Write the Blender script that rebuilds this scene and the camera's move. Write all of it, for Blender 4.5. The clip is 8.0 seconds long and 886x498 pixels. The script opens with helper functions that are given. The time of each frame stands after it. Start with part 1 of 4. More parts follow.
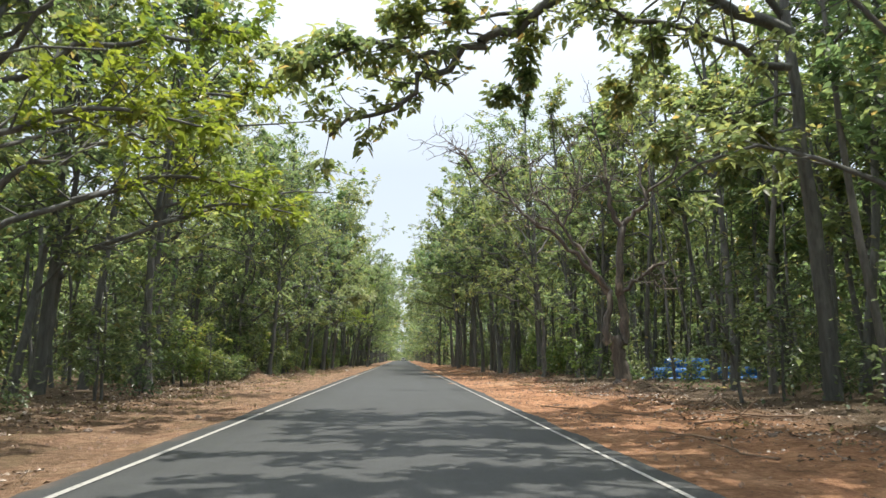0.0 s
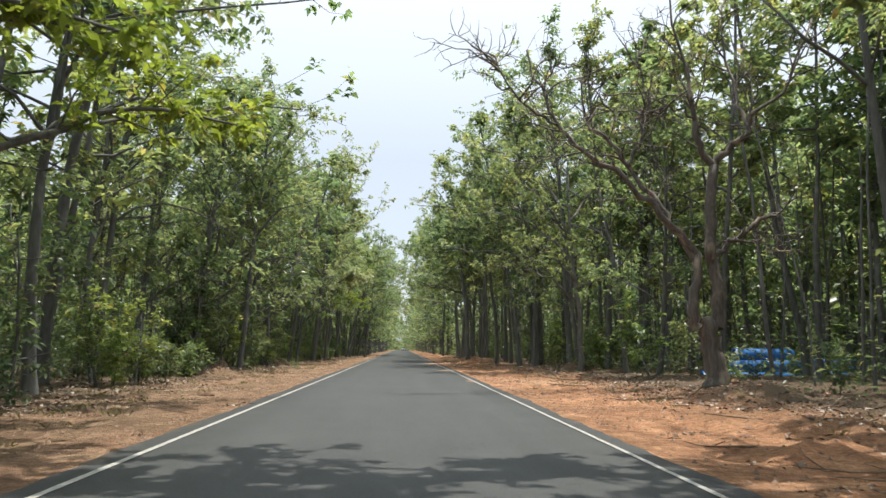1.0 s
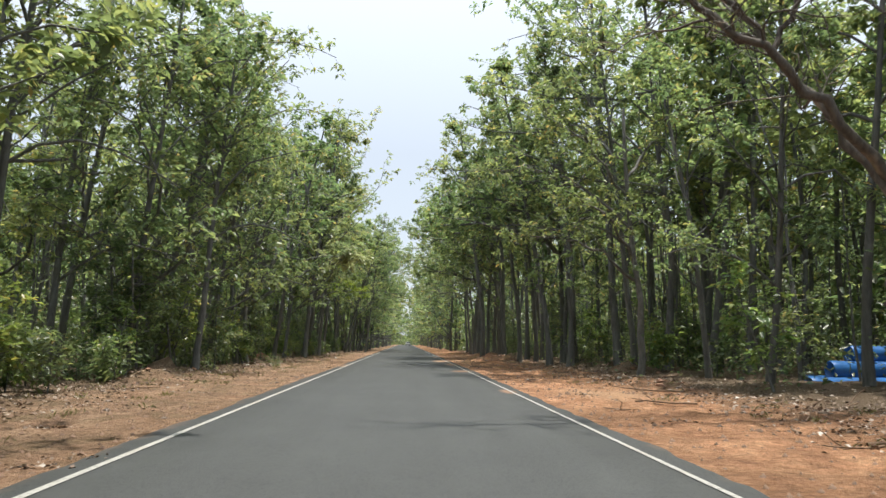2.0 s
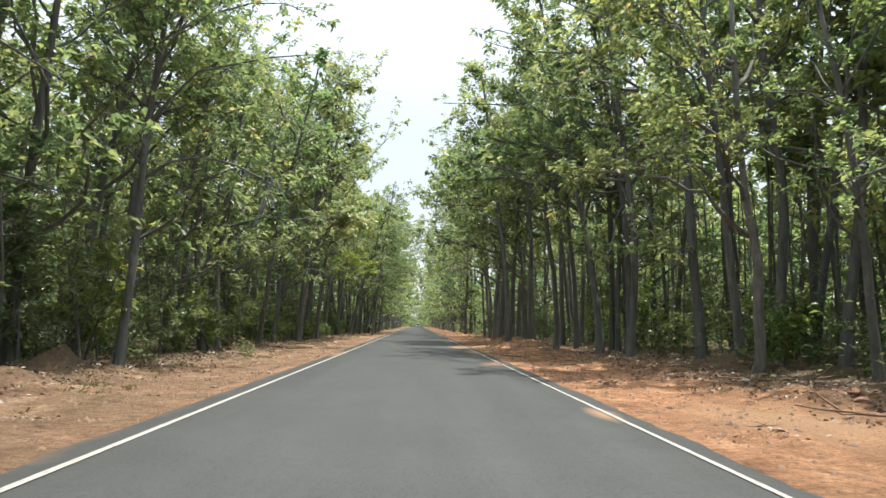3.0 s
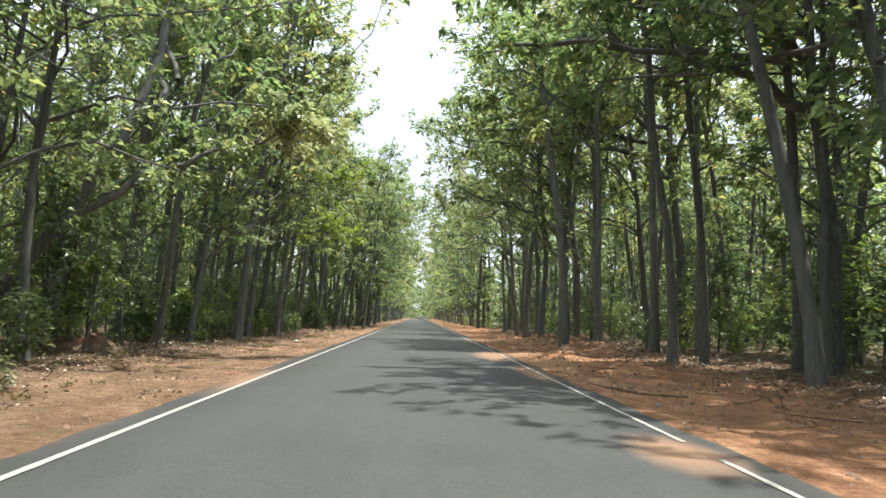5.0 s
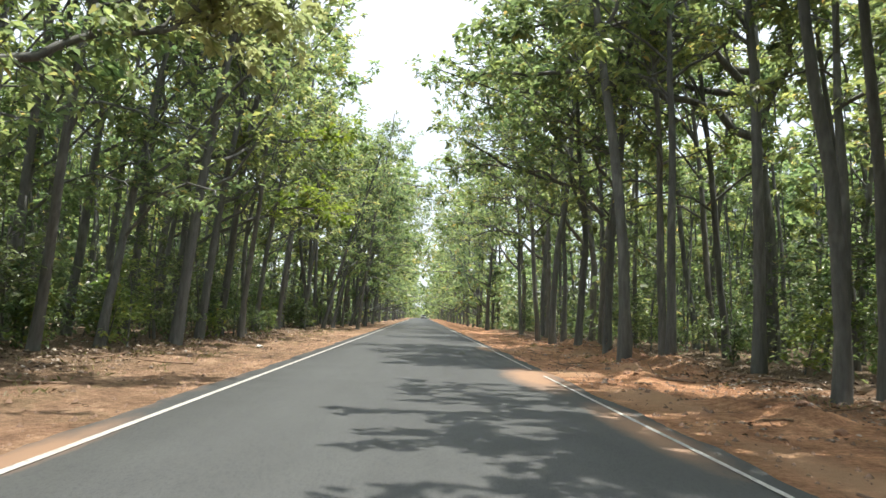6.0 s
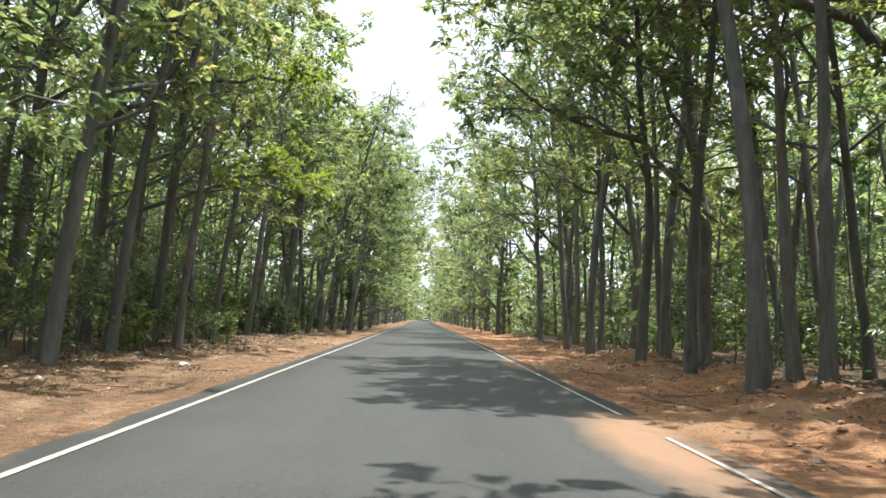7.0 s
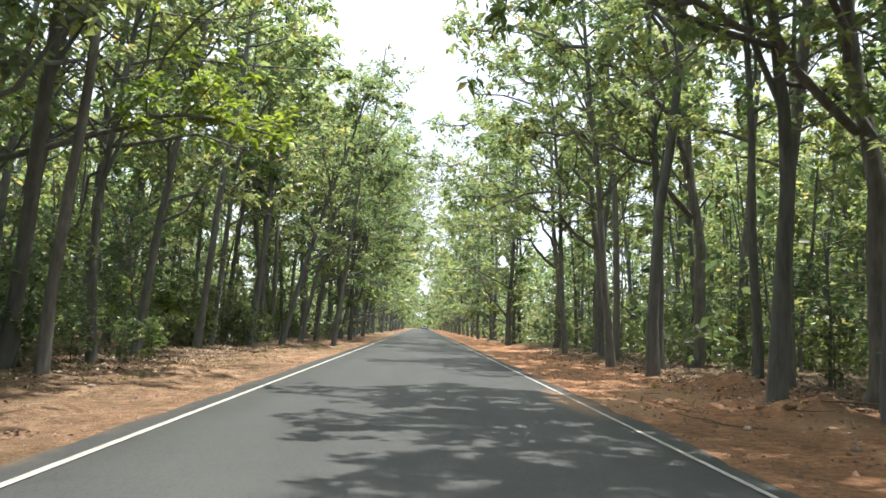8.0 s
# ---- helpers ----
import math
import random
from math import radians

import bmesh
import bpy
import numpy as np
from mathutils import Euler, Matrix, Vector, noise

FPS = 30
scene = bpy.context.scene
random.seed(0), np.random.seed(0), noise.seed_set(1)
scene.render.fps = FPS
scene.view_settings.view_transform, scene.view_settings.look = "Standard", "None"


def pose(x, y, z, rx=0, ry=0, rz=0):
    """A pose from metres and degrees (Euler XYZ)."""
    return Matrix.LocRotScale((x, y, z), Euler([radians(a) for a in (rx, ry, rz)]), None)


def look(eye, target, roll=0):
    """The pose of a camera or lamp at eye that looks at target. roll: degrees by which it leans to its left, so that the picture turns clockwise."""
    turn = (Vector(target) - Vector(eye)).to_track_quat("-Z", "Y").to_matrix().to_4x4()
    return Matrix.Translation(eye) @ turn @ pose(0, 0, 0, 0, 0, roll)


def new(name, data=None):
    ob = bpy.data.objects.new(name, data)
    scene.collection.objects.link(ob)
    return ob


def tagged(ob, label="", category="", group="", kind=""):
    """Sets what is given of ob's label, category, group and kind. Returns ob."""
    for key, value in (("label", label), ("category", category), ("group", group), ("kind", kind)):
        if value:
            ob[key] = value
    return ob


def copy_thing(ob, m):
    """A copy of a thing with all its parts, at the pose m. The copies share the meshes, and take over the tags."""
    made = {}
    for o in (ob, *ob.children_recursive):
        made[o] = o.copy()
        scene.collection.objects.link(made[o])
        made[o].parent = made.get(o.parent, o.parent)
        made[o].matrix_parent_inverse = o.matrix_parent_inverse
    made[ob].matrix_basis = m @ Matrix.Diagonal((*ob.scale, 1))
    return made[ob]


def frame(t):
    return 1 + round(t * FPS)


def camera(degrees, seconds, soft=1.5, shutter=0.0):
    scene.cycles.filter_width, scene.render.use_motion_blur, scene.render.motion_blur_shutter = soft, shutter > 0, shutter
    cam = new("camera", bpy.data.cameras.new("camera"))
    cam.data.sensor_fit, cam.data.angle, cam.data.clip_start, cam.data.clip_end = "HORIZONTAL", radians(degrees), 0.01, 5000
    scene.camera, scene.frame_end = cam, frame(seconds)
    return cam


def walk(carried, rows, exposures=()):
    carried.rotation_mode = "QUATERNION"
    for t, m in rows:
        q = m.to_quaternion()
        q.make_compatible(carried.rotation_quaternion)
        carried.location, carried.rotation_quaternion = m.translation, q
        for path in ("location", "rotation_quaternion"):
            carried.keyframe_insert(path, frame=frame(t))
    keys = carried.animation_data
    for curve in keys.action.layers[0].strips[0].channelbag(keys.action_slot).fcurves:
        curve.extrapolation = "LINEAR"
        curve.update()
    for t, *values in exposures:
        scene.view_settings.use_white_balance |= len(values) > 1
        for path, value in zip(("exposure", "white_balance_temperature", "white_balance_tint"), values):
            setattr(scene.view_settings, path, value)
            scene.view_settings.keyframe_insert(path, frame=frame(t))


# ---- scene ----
# Camera: a car's windscreen view along a straight forest road; y runs ahead along the road, x to the right.
cam = camera(62.0, 8.0, soft=1.5, shutter=0.12)
EYE = 1.3
ROWS = [  # seconds, x, y, yaw, pitch, roll
    (0.0, 0.295, 0.0, -3.20, 8.41, 0.10), (0.5, 0.256, 4.719, -3.07, 7.98, 0.01), (1.0, 0.191, 9.39, -3.21, 7.62, -0.02),
    (1.5, 0.181, 14.014, -3.21, 7.70, -0.15), (3.0, 0.147, 27.62, -2.08, 5.84, -0.53), (3.5, 0.155, 32.074, -1.97, 5.89, -0.53),
    (4.0, 0.169, 36.488, -1.91, 5.82, -0.51), (4.5, 0.143, 40.867, -1.93, 5.28, -0.73), (6.0, 0.109, 53.8, -1.74, 5.19, -2.09),
    (6.5, 0.15, 58.049, -1.48, 5.18, -2.00), (7.0, 0.121, 62.271, -1.57, 5.38, -1.95), (7.5, 0.115, 66.467, -1.55, 5.58, -1.91),
    (8.0, 0.067, 70.638, -1.69, 5.99, -2.06),
]
walk(cam, [(t, pose(x, y, EYE, 90 + pitch, roll, yaw)) for t, x, y, yaw, pitch, roll in ROWS],
     exposures=[(0.0, 0.56), (1.7, 0.42), (3.0, 0.72), (4.5, 0.86), (6.0, 0.99), (8.0, 1.04)])

# ---- light: a high sun from the right over the road, hazy sky ----
SUN = Vector((0.18, 0.05, 0.98)).normalized()
world = bpy.data.worlds.new("world")
scene.world = world
world.use_nodes = True
wn, wl = world.node_tree.nodes, world.node_tree.links
sky = wn.new("ShaderNodeTexSky")
sky.sky_type, sky.sun_disc = "NISHITA", False
sky.sun_elevation = math.asin(SUN.z)
sky.sun_rotation = math.atan2(SUN.x, SUN.y)
sky.air_density, sky.dust_density, sky.ozone_density = 1.0, 2.0, 1.0
wn["Background"].inputs[1].default_value = 0.15
haze = wn.new("ShaderNodeMix")  # bright summer haze over the blue
haze.data_type = "RGBA"
haze.inputs[0].default_value = 0.78
high = wn.new("ShaderNodeSeparateXYZ")
wl.new(wn.new("ShaderNodeTexCoord").outputs["Generated"], high.inputs[0])
glow = wn.new("ShaderNodeValToRGB")  # the haze brightens towards the high sun
glow.color_ramp.elements[0].position, glow.color_ramp.elements[0].color = 0.25, (0.4, 0.435, 0.48, 1)
glow.color_ramp.elements[1].position, glow.color_ramp.elements[1].color = 0.95, (1.0, 1.06, 1.14, 1)
wl.new(high.outputs["Z"], glow.inputs[0])
scaled = wn.new("ShaderNodeVectorMath")
scaled.operation = "SCALE"
scaled.inputs["Scale"].default_value = 10.0
wl.new(glow.outputs[0], scaled.inputs[0])
wl.new(scaled.outputs[0], haze.inputs[7])
wl.new(sky.outputs[0], haze.inputs[6])
wl.new(haze.outputs[2], wn["Background"].inputs[0])
lamp = bpy.data.lights.new("sun", "SUN")
lamp.energy, lamp.angle, lamp.color = 4.0, radians(0.6), (1.0, 0.95, 0.86)
sun = new("sun", lamp)
sun.matrix_world = look(SUN * 60, (0, 0, 0))


# ---- materials ----
def mat(name):
    m = bpy.data.materials.new(name)
    m.use_nodes = True
    return m, m.node_tree.nodes, m.node_tree.links, m.node_tree.nodes["Principled BSDF"]


def tex(nodes, links, kind, scale, vec=None, detail=4.0, rough=0.6, stretch=None):
    t = nodes.new("ShaderNodeTex" + kind)
    t.inputs["Scale"].default_value = scale
    if "Detail" in t.inputs:
        t.inputs["Detail"].default_value, t.inputs["Roughness"].default_value = detail, rough
    if vec is None:
        vec = nodes.new("ShaderNodeNewGeometry").outputs["Position"]
    if stretch:
        mp = nodes.new("ShaderNodeMapping")
        mp.inputs["Scale"].default_value = stretch
        links.new(vec, mp.inputs["Vector"])
        vec = mp.outputs["Vector"]
    links.new(vec, t.inputs["Vector"])
    return t


def ramp(nodes, links, fac, stops):
    r = nodes.new("ShaderNodeValToRGB")
    while len(r.color_ramp.elements) < len(stops):
        r.color_ramp.elements.new(0.5)
    for e, (p, c) in zip(r.color_ramp.elements, stops):
        e.position, e.color = p, (*c, 1) if len(c) == 3 else (c[0], c[0], c[0], 1)
    links.new(fac, r.inputs[0])
    return r.outputs[0]


def mix(nodes, links, fac, a, b, how="MIX"):
    m = nodes.new("ShaderNodeMix")
    m.data_type, m.blend_type = "RGBA", how
    for v, k in ((fac, 0), (a, 6), (b, 7)):
        if isinstance(v, (int, float)):
            m.inputs[k].default_value = v
        elif isinstance(v, tuple):
            m.inputs[k].default_value = (*v, 1)
        else:
            links.new(v, m.inputs[k])
    return m.outputs[2]


def bump(nodes, links, bsdf, height, strength, dist):
    b = nodes.new("ShaderNodeBump")
    b.inputs["Strength"].default_value, b.inputs["Distance"].default_value = strength, dist
    links.new(height, b.inputs["Height"])
    links.new(b.outputs[0], bsdf.inputs["Normal"])


def stains(n, l, pos, col, wobble, tint, most, spots_):
    """Blends tint into col over soft-edged patches: x, y, half width, half length."""
    for cx, cy, rx, ry in spots_:
        sub = n.new("ShaderNodeVectorMath")
        sub.operation = "SUBTRACT"
        sub.inputs[1].default_value = (cx, cy, 0)
        l.new(pos, sub.inputs[0])
        sc = n.new("ShaderNodeVectorMath")
        sc.operation = "MULTIPLY"
        sc.inputs[1].default_value = (1 / rx, 1 / ry, 0)
        l.new(sub.outputs[0], sc.inputs[0])
        ln = n.new("ShaderNodeVectorMath")
        ln.operation = "LENGTH"
        l.new(sc.outputs[0], ln.inputs[0])
        ad = n.new("ShaderNodeMath")
        ad.operation = "MULTIPLY_ADD"
        l.new(wobble.outputs[0], ad.inputs[0])
        ad.inputs[1].default_value = 0.9
        l.new(ln.outputs["Value"], ad.inputs[2])
        mr = n.new("ShaderNodeMapRange")
        mr.inputs[1].default_value, mr.inputs[2].default_value, mr.inputs[3].default_value, mr.inputs[4].default_value = 0.75, 1.5, most, 0.0
        l.new(ad.outputs[0], mr.inputs[0])
        col = mix(n, l, mr.outputs[0], col, tint)
    return col


def leaf_material(name, dark, mid, light, old, through_col, share=0.42, gloss=0.36):
    m, n, l, b = mat(name)
    geo = n.new("ShaderNodeNewGeometry")
    col = ramp(n, l, geo.outputs["Random Per Island"], [(0.0, dark), (0.5, mid), (0.93, light), (1.0, old)])
    big = tex(n, l, "Noise", 0.55, detail=2.0)
    tint = ramp(n, l, big.outputs[0], [(0.32, (0.72, 0.8, 0.75)), (0.68, (1.18, 1.1, 0.9))])
    col = mix(n, l, 1.0, col, tint, "MULTIPLY")
    info = n.new("ShaderNodeObjectInfo")
    own = ramp(n, l, info.outputs["Random"], [(0.0, (0.8, 0.92, 0.85)), (0.5, (1, 1, 1)), (1.0, (1.14, 1.05, 0.9))])
    col = mix(n, l, 1.0, col, own, "MULTIPLY")
    l.new(col, b.inputs["Base Color"])
    b.inputs["Roughness"].default_value = gloss
    b.inputs["Specular IOR Level"].default_value = 0.65
    t = n.new("ShaderNodeBsdfTranslucent")
    l.new(mix(n, l, 1.0, col, through_col, "MULTIPLY"), t.inputs[0])
    ms = n.new("ShaderNodeMixShader")
    ms.inputs[0].default_value = share
    l.new(b.outputs[0], ms.inputs[1])
    l.new(t.outputs[0], ms.inputs[2])
    l.new(ms.outputs[0], n["Material Output"].inputs["Surface"])
    return m


LEAF = leaf_material("sal_leaf", (0.083, 0.118, 0.078), (0.131, 0.175, 0.102), (0.212, 0.25, 0.125), (0.29, 0.215, 0.112), (2.3, 2.25, 1.75), 0.56)
LEAF_YOUNG = leaf_material("young_leaf", (0.085, 0.135, 0.06), (0.135, 0.195, 0.08), (0.21, 0.26, 0.105), (0.28, 0.22, 0.09), (1.9, 1.85, 1.3), 0.5)
# brighter, yellower leaf: sunlight on the low left limbs put into the colour
LEAF_SUNLIT = leaf_material("sunlit_leaf", (0.12, 0.165, 0.045), (0.18, 0.228, 0.058), (0.24, 0.29, 0.075), (0.28, 0.24, 0.09), (1.75, 1.75, 1.0), 0.54)
LEAF_TAN = leaf_material("tan_leaf", (0.29, 0.295, 0.16), (0.38, 0.385, 0.215), (0.45, 0.46, 0.28), (0.33, 0.29, 0.16), (1.3, 1.35, 1.2), 0.45)
LEAF_UNDER = leaf_material("undergrowth_leaf", (0.065, 0.098, 0.06), (0.1, 0.142, 0.08), (0.165, 0.205, 0.115), (0.26, 0.22, 0.13), (1.8, 1.8, 1.4), 0.48)


def bark_material(name, a, b_, pale):
    m, n, l, b = mat(name)
    tc = n.new("ShaderNodeTexCoord").outputs["Object"]
    ridges = tex(n, l, "Noise", 9.0, tc, 5.0, 0.7, (1, 1, 0.18))
    patch = tex(n, l, "Noise", 1.6, tc, 3.0, 0.6, (1, 1, 0.5))
    col = ramp(n, l, ridges.outputs[0], [(0.3, a), (0.7, b_)])
    col = mix(n, l, ramp(n, l, patch.outputs[0], [(0.55, (0,)), (0.68, (0.75,))]), col, pale)
    l.new(col, b.inputs["Base Color"])
    b.inputs["Roughness"].default_value = 0.9
    bump(n, l, b, ridges.outputs[0], 0.9, 0.04)
    return m


BARK = bark_material("bark", (0.07, 0.071, 0.067), (0.155, 0.157, 0.148), (0.22, 0.221, 0.208))
BARK_GREY = bark_material("grey_bark", (0.085, 0.082, 0.075), (0.19, 0.182, 0.167), (0.26, 0.248, 0.23))
BARK_BARE = bark_material("weathered_bark", (0.055, 0.047, 0.042), (0.17, 0.147, 0.125), (0.42, 0.35, 0.27))


def ground_material():
    m, n, l, b = mat("laterite_ground")
    pos = n.new("ShaderNodeNewGeometry").outputs["Position"]
    sep = n.new("ShaderNodeSeparateXYZ")
    l.new(pos, sep.inputs[0])
    big = tex(n, l, "Noise", 0.35, pos, 5.0, 0.62)
    midn = tex(n, l, "Noise", 1.7, pos, 6.0, 0.7, (1, 0.45, 1))
    fine = tex(n, l, "Noise", 22.0, pos, 4.0, 0.7)
    soil = ramp(n, l, midn.outputs[0], [(0.28, (0.13, 0.074, 0.05)), (0.38, (0.28, 0.168, 0.11)), (0.54, (0.43, 0.268, 0.172)), (0.7, (0.62, 0.43, 0.29))])
    soil = mix(n, l, ramp(n, l, big.outputs[0], [(0.42, (0,)), (0.6, (0.6,))]), soil, (0.25, 0.165, 0.105))
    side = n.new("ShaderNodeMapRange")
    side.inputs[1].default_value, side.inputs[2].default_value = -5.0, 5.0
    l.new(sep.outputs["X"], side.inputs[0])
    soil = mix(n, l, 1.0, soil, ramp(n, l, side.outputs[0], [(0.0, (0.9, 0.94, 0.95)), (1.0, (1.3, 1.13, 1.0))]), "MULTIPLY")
    dry = tex(n, l, "Noise", 1.1, pos, 6.0, 0.75, (1, 0.5, 1))
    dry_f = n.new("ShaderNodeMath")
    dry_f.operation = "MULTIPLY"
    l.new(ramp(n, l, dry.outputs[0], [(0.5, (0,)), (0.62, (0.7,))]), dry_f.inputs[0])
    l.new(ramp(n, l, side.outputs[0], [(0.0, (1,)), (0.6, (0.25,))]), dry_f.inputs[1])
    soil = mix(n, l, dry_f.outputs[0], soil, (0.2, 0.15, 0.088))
    soil = mix(n, l, 1.0, soil, ramp(n, l, fine.outputs[0], [(0.3, (0.6, 0.57, 0.55)), (0.68, (1.15, 1.15, 1.15))]), "MULTIPLY")
    clods = tex(n, l, "Noise", 4.2, pos, 8.0, 0.82, (0.7, 1.4, 1))
    soil = mix(n, l, 1.0, soil, ramp(n, l, clods.outputs[0], [(0.33, (0.42, 0.38, 0.36)), (0.46, (0.98, 0.97, 0.96)), (0.64, (1.4, 1.4, 1.4))]), "MULTIPLY")
    soil = stains(n, l, pos, soil, midn, (0.5, 0.315, 0.19), 0.9,
                  ((4.1, 66.6, 0.8, 2.6), (3.9, 72.2, 0.8, 1.6), (3.9, 84.0, 0.6, 2.6), (5.3, 86.4, 1.1, 1.8), (4.0, 60.5, 0.5, 2.4), (5.7, 72.8, 0.7, 2.0), (6.2, 81.6, 1.0, 0.9), (5.5, 38.0, 1.6, 3.0)))
    # forest floor: dry leaves and humus beyond an uneven line
    ab = n.new("ShaderNodeMath")
    ab.operation = "ABSOLUTE"
    l.new(sep.outputs["X"], ab.inputs[0])
    wob = n.new("ShaderNodeMath")
    wob.operation = "MULTIPLY_ADD"
    l.new(tex(n, l, "Noise", 0.8, pos, 5.0, 0.7).outputs[0], wob.inputs[0])
    wob.inputs[1].default_value = 5.0
    l.new(ab.outputs[0], wob.inputs[2])
    lit = n.new("ShaderNodeMapRange")
    lit.inputs[1].default_value, lit.inputs[2].default_value = 8.8, 11.6
    l.new(wob.outputs[0], lit.inputs[0])
    flake = tex(n, l, "Voronoi", 9.0, pos)
    floor = ramp(n, l, flake.outputs["Color"], [(0.1, (0.035, 0.026, 0.018)), (0.5, (0.085, 0.06, 0.04)), (0.9, (0.17, 0.125, 0.085))])
    col = mix(n, l, lit.outputs[0], soil, floor)
    col = stains(n, l, pos, col, midn, (0.42, 0.19, 0.135), 0.85, ((-9.3, 66.6, 0.7, 1.0), (10.4, 67.0, 0.7, 1.2), (-9.5, 91.0, 0.5, 1.0)))
    l.new(col, b.inputs["Base Color"])
    b.inputs["Roughness"].default_value = 0.95
    b.inputs["Specular IOR Level"].default_value = 0.15
    bump(n, l, b, mix(n, l, 0.35, mix(n, l, 0.5, midn.outputs[0], clods.outputs[0]), fine.outputs[0]), 1.0, 0.28)
    return m


def asphalt_material():
    m, n, l, b = mat("asphalt")
    pos = n.new("ShaderNodeNewGeometry").outputs["Position"]
    grain = tex(n, l, "Noise", 60.0, pos, 4.0, 0.8)
    chips = tex(n, l, "Voronoi", 55.0, pos)
    streak = tex(n, l, "Noise", 1.5, pos, 4.0, 0.6, (1, 0.06, 1))
    patch = tex(n, l, "Noise", 0.45, pos, 4.0, 0.6)
    patch2 = tex(n, l, "Noise", 2.2, pos, 6.0, 0.7, (1, 0.5, 1))
    col = ramp(n, l, streak.outputs[0], [(0.3, (0.0255, 0.0292, 0.0308)), (0.7, (0.0408, 0.0455, 0.0468))])
    col = mix(n, l, 1.0, col, ramp(n, l, patch.outputs[0], [(0.3, (0.8, 0.81, 0.82)), (0.7, (1.16, 1.15, 1.12))]), "MULTIPLY")
    col = mix(n, l, 1.0, col, ramp(n, l, grain.outputs[0], [(0.3, (0.75, 0.75, 0.75)), (0.7, (1.25, 1.25, 1.25))]), "MULTIPLY")
    col = mix(n, l, 1.0, col, ramp(n, l, patch2.outputs[0], [(0.35, (0.85, 0.86, 0.87)), (0.65, (1.13, 1.12, 1.1))]), "MULTIPLY")
    col = mix(n, l, ramp(n, l, chips.outputs["Color"], [(0.82, (0,)), (0.97, (0.35,))]), col, (0.12, 0.12, 0.115))
    # dust blown in from the shoulders
    sep = n.new("ShaderNodeSeparateXYZ")
    l.new(pos, sep.inputs[0])
    ab = n.new("ShaderNodeMath")
    ab.operation = "ABSOLUTE"
    l.new(sep.outputs["X"], ab.inputs[0])
    wob = n.new("ShaderNodeMath")
    wob.operation = "MULTIPLY_ADD"
    l.new(tex(n, l, "Noise", 0.9, pos, 5.0, 0.7).outputs[0], wob.inputs[0])
    wob.inputs[1].default_value = 0.9
    l.new(ab.outputs[0], wob.inputs[2])
    edge = n.new("ShaderNodeMapRange")
    edge.inputs[1].default_value, edge.inputs[2].default_value = 3.75, 4.1
    l.new(wob.outputs[0], edge.inputs[0])
    half = n.new("ShaderNodeMath")
    half.operation = "MULTIPLY"
    half.inputs[1].default_value = 0.4
    l.new(edge.outputs[0], half.inputs[0])
    col = mix(n, l, half.outputs[0], col, (0.33, 0.2, 0.12))
    # fans of washed-out dust
    col = stains(n, l, pos, col, patch2, (0.32, 0.195, 0.12), 0.85,
                 ((2.7, 70.3, 0.75, 3.6), (3.1, 72.0, 0.6, 1.2), (2.75, 52.6, 0.55, 1.3), (2.9, 63.0, 0.4, 3.0), (2.95, 84.5, 0.45, 3.0), (2.95, 38.7, 0.25, 1.0), (-3.2, 60.0, 0.3, 3.0)))
    l.new(col, b.inputs["Base Color"])
    b.inputs["Roughness"].default_value = 0.75
    b.inputs["Specular IOR Level"].default_value = 0.35
    bump(n, l, b, grain.outputs[0], 0.5, 0.006)
    return m


def paint_material():
    m, n, l, b = mat("road_paint")
    pos = n.new("ShaderNodeNewGeometry").outputs["Position"]
    wear = tex(n, l, "Noise", 14.0, pos, 5.0, 0.75)
    big = tex(n, l, "Noise", 0.7, pos, 3.0, 0.6)
    col = mix(n, l, ramp(n, l, wear.outputs[0], [(0.36, (0.8,)), (0.52, (0.0,))]), (0.41, 0.4, 0.37), (0.15, 0.145, 0.13))
    col = mix(n, l, ramp(n, l, big.outputs[0], [(0.55, (0,)), (0.75, (0.4,))]), col, (0.38, 0.3, 0.22))
    l.new(col, b.inputs["Base Color"])
    b.inputs["Roughness"].default_value = 0.6
    return m


def plain(name, col, rough, metal=0.0, var=0.25, scale=6.0, relief=0.0):
    m, n, l, b = mat(name)
    t = tex(n, l, "Noise", scale, n.new("ShaderNodeTexCoord").outputs["Object"], 4.0, 0.65)
    lo, hi = tuple(c * (1 - var) for c in col), tuple(min(c * (1 + var), 1) for c in col)
    l.new(ramp(n, l, t.outputs[0], [(0.3, lo), (0.7, hi)]), b.inputs["Base Color"])
    b.inputs["Roughness"].default_value, b.inputs["Metallic"].default_value = rough, metal
    if relief:
        bump(n, l, b, t.outputs[0], 0.7, relief)
    return m


def litter_material():
    m, n, l, b = mat("dry_leaf")
    geo = n.new("ShaderNodeNewGeometry")
    l.new(ramp(n, l, geo.outputs["Random Per Island"], [(0.0, (0.07, 0.045, 0.03)), (0.45, (0.18, 0.12, 0.08)), (0.8, (0.32, 0.24, 0.175)), (1.0, (0.58, 0.51, 0.44))]), b.inputs["Base Color"])
    b.inputs["Roughness"].default_value = 0.7
    return m


GROUND, ASPHALT, PAINT = ground_material(), asphalt_material(), paint_material()
LITTER = litter_material()
EARTH = plain("red_earth", (0.31, 0.175, 0.115), 0.95, var=0.35, scale=7.0, relief=0.06)
STONE = plain("stone", (0.26, 0.2, 0.16), 0.9, var=0.35, scale=9.0, relief=0.03)
STONE_PALE = plain("pale_stone", (0.62, 0.6, 0.54), 0.85, var=0.15, scale=9.0, relief=0.02)
WOOD_DRY = plain("dry_wood", (0.2, 0.13, 0.085), 0.9, var=0.4, scale=12.0, relief=0.02)
BLUE = plain("blue_plastic", (0.03, 0.14, 0.4), 0.38, var=0.22, scale=3.0)
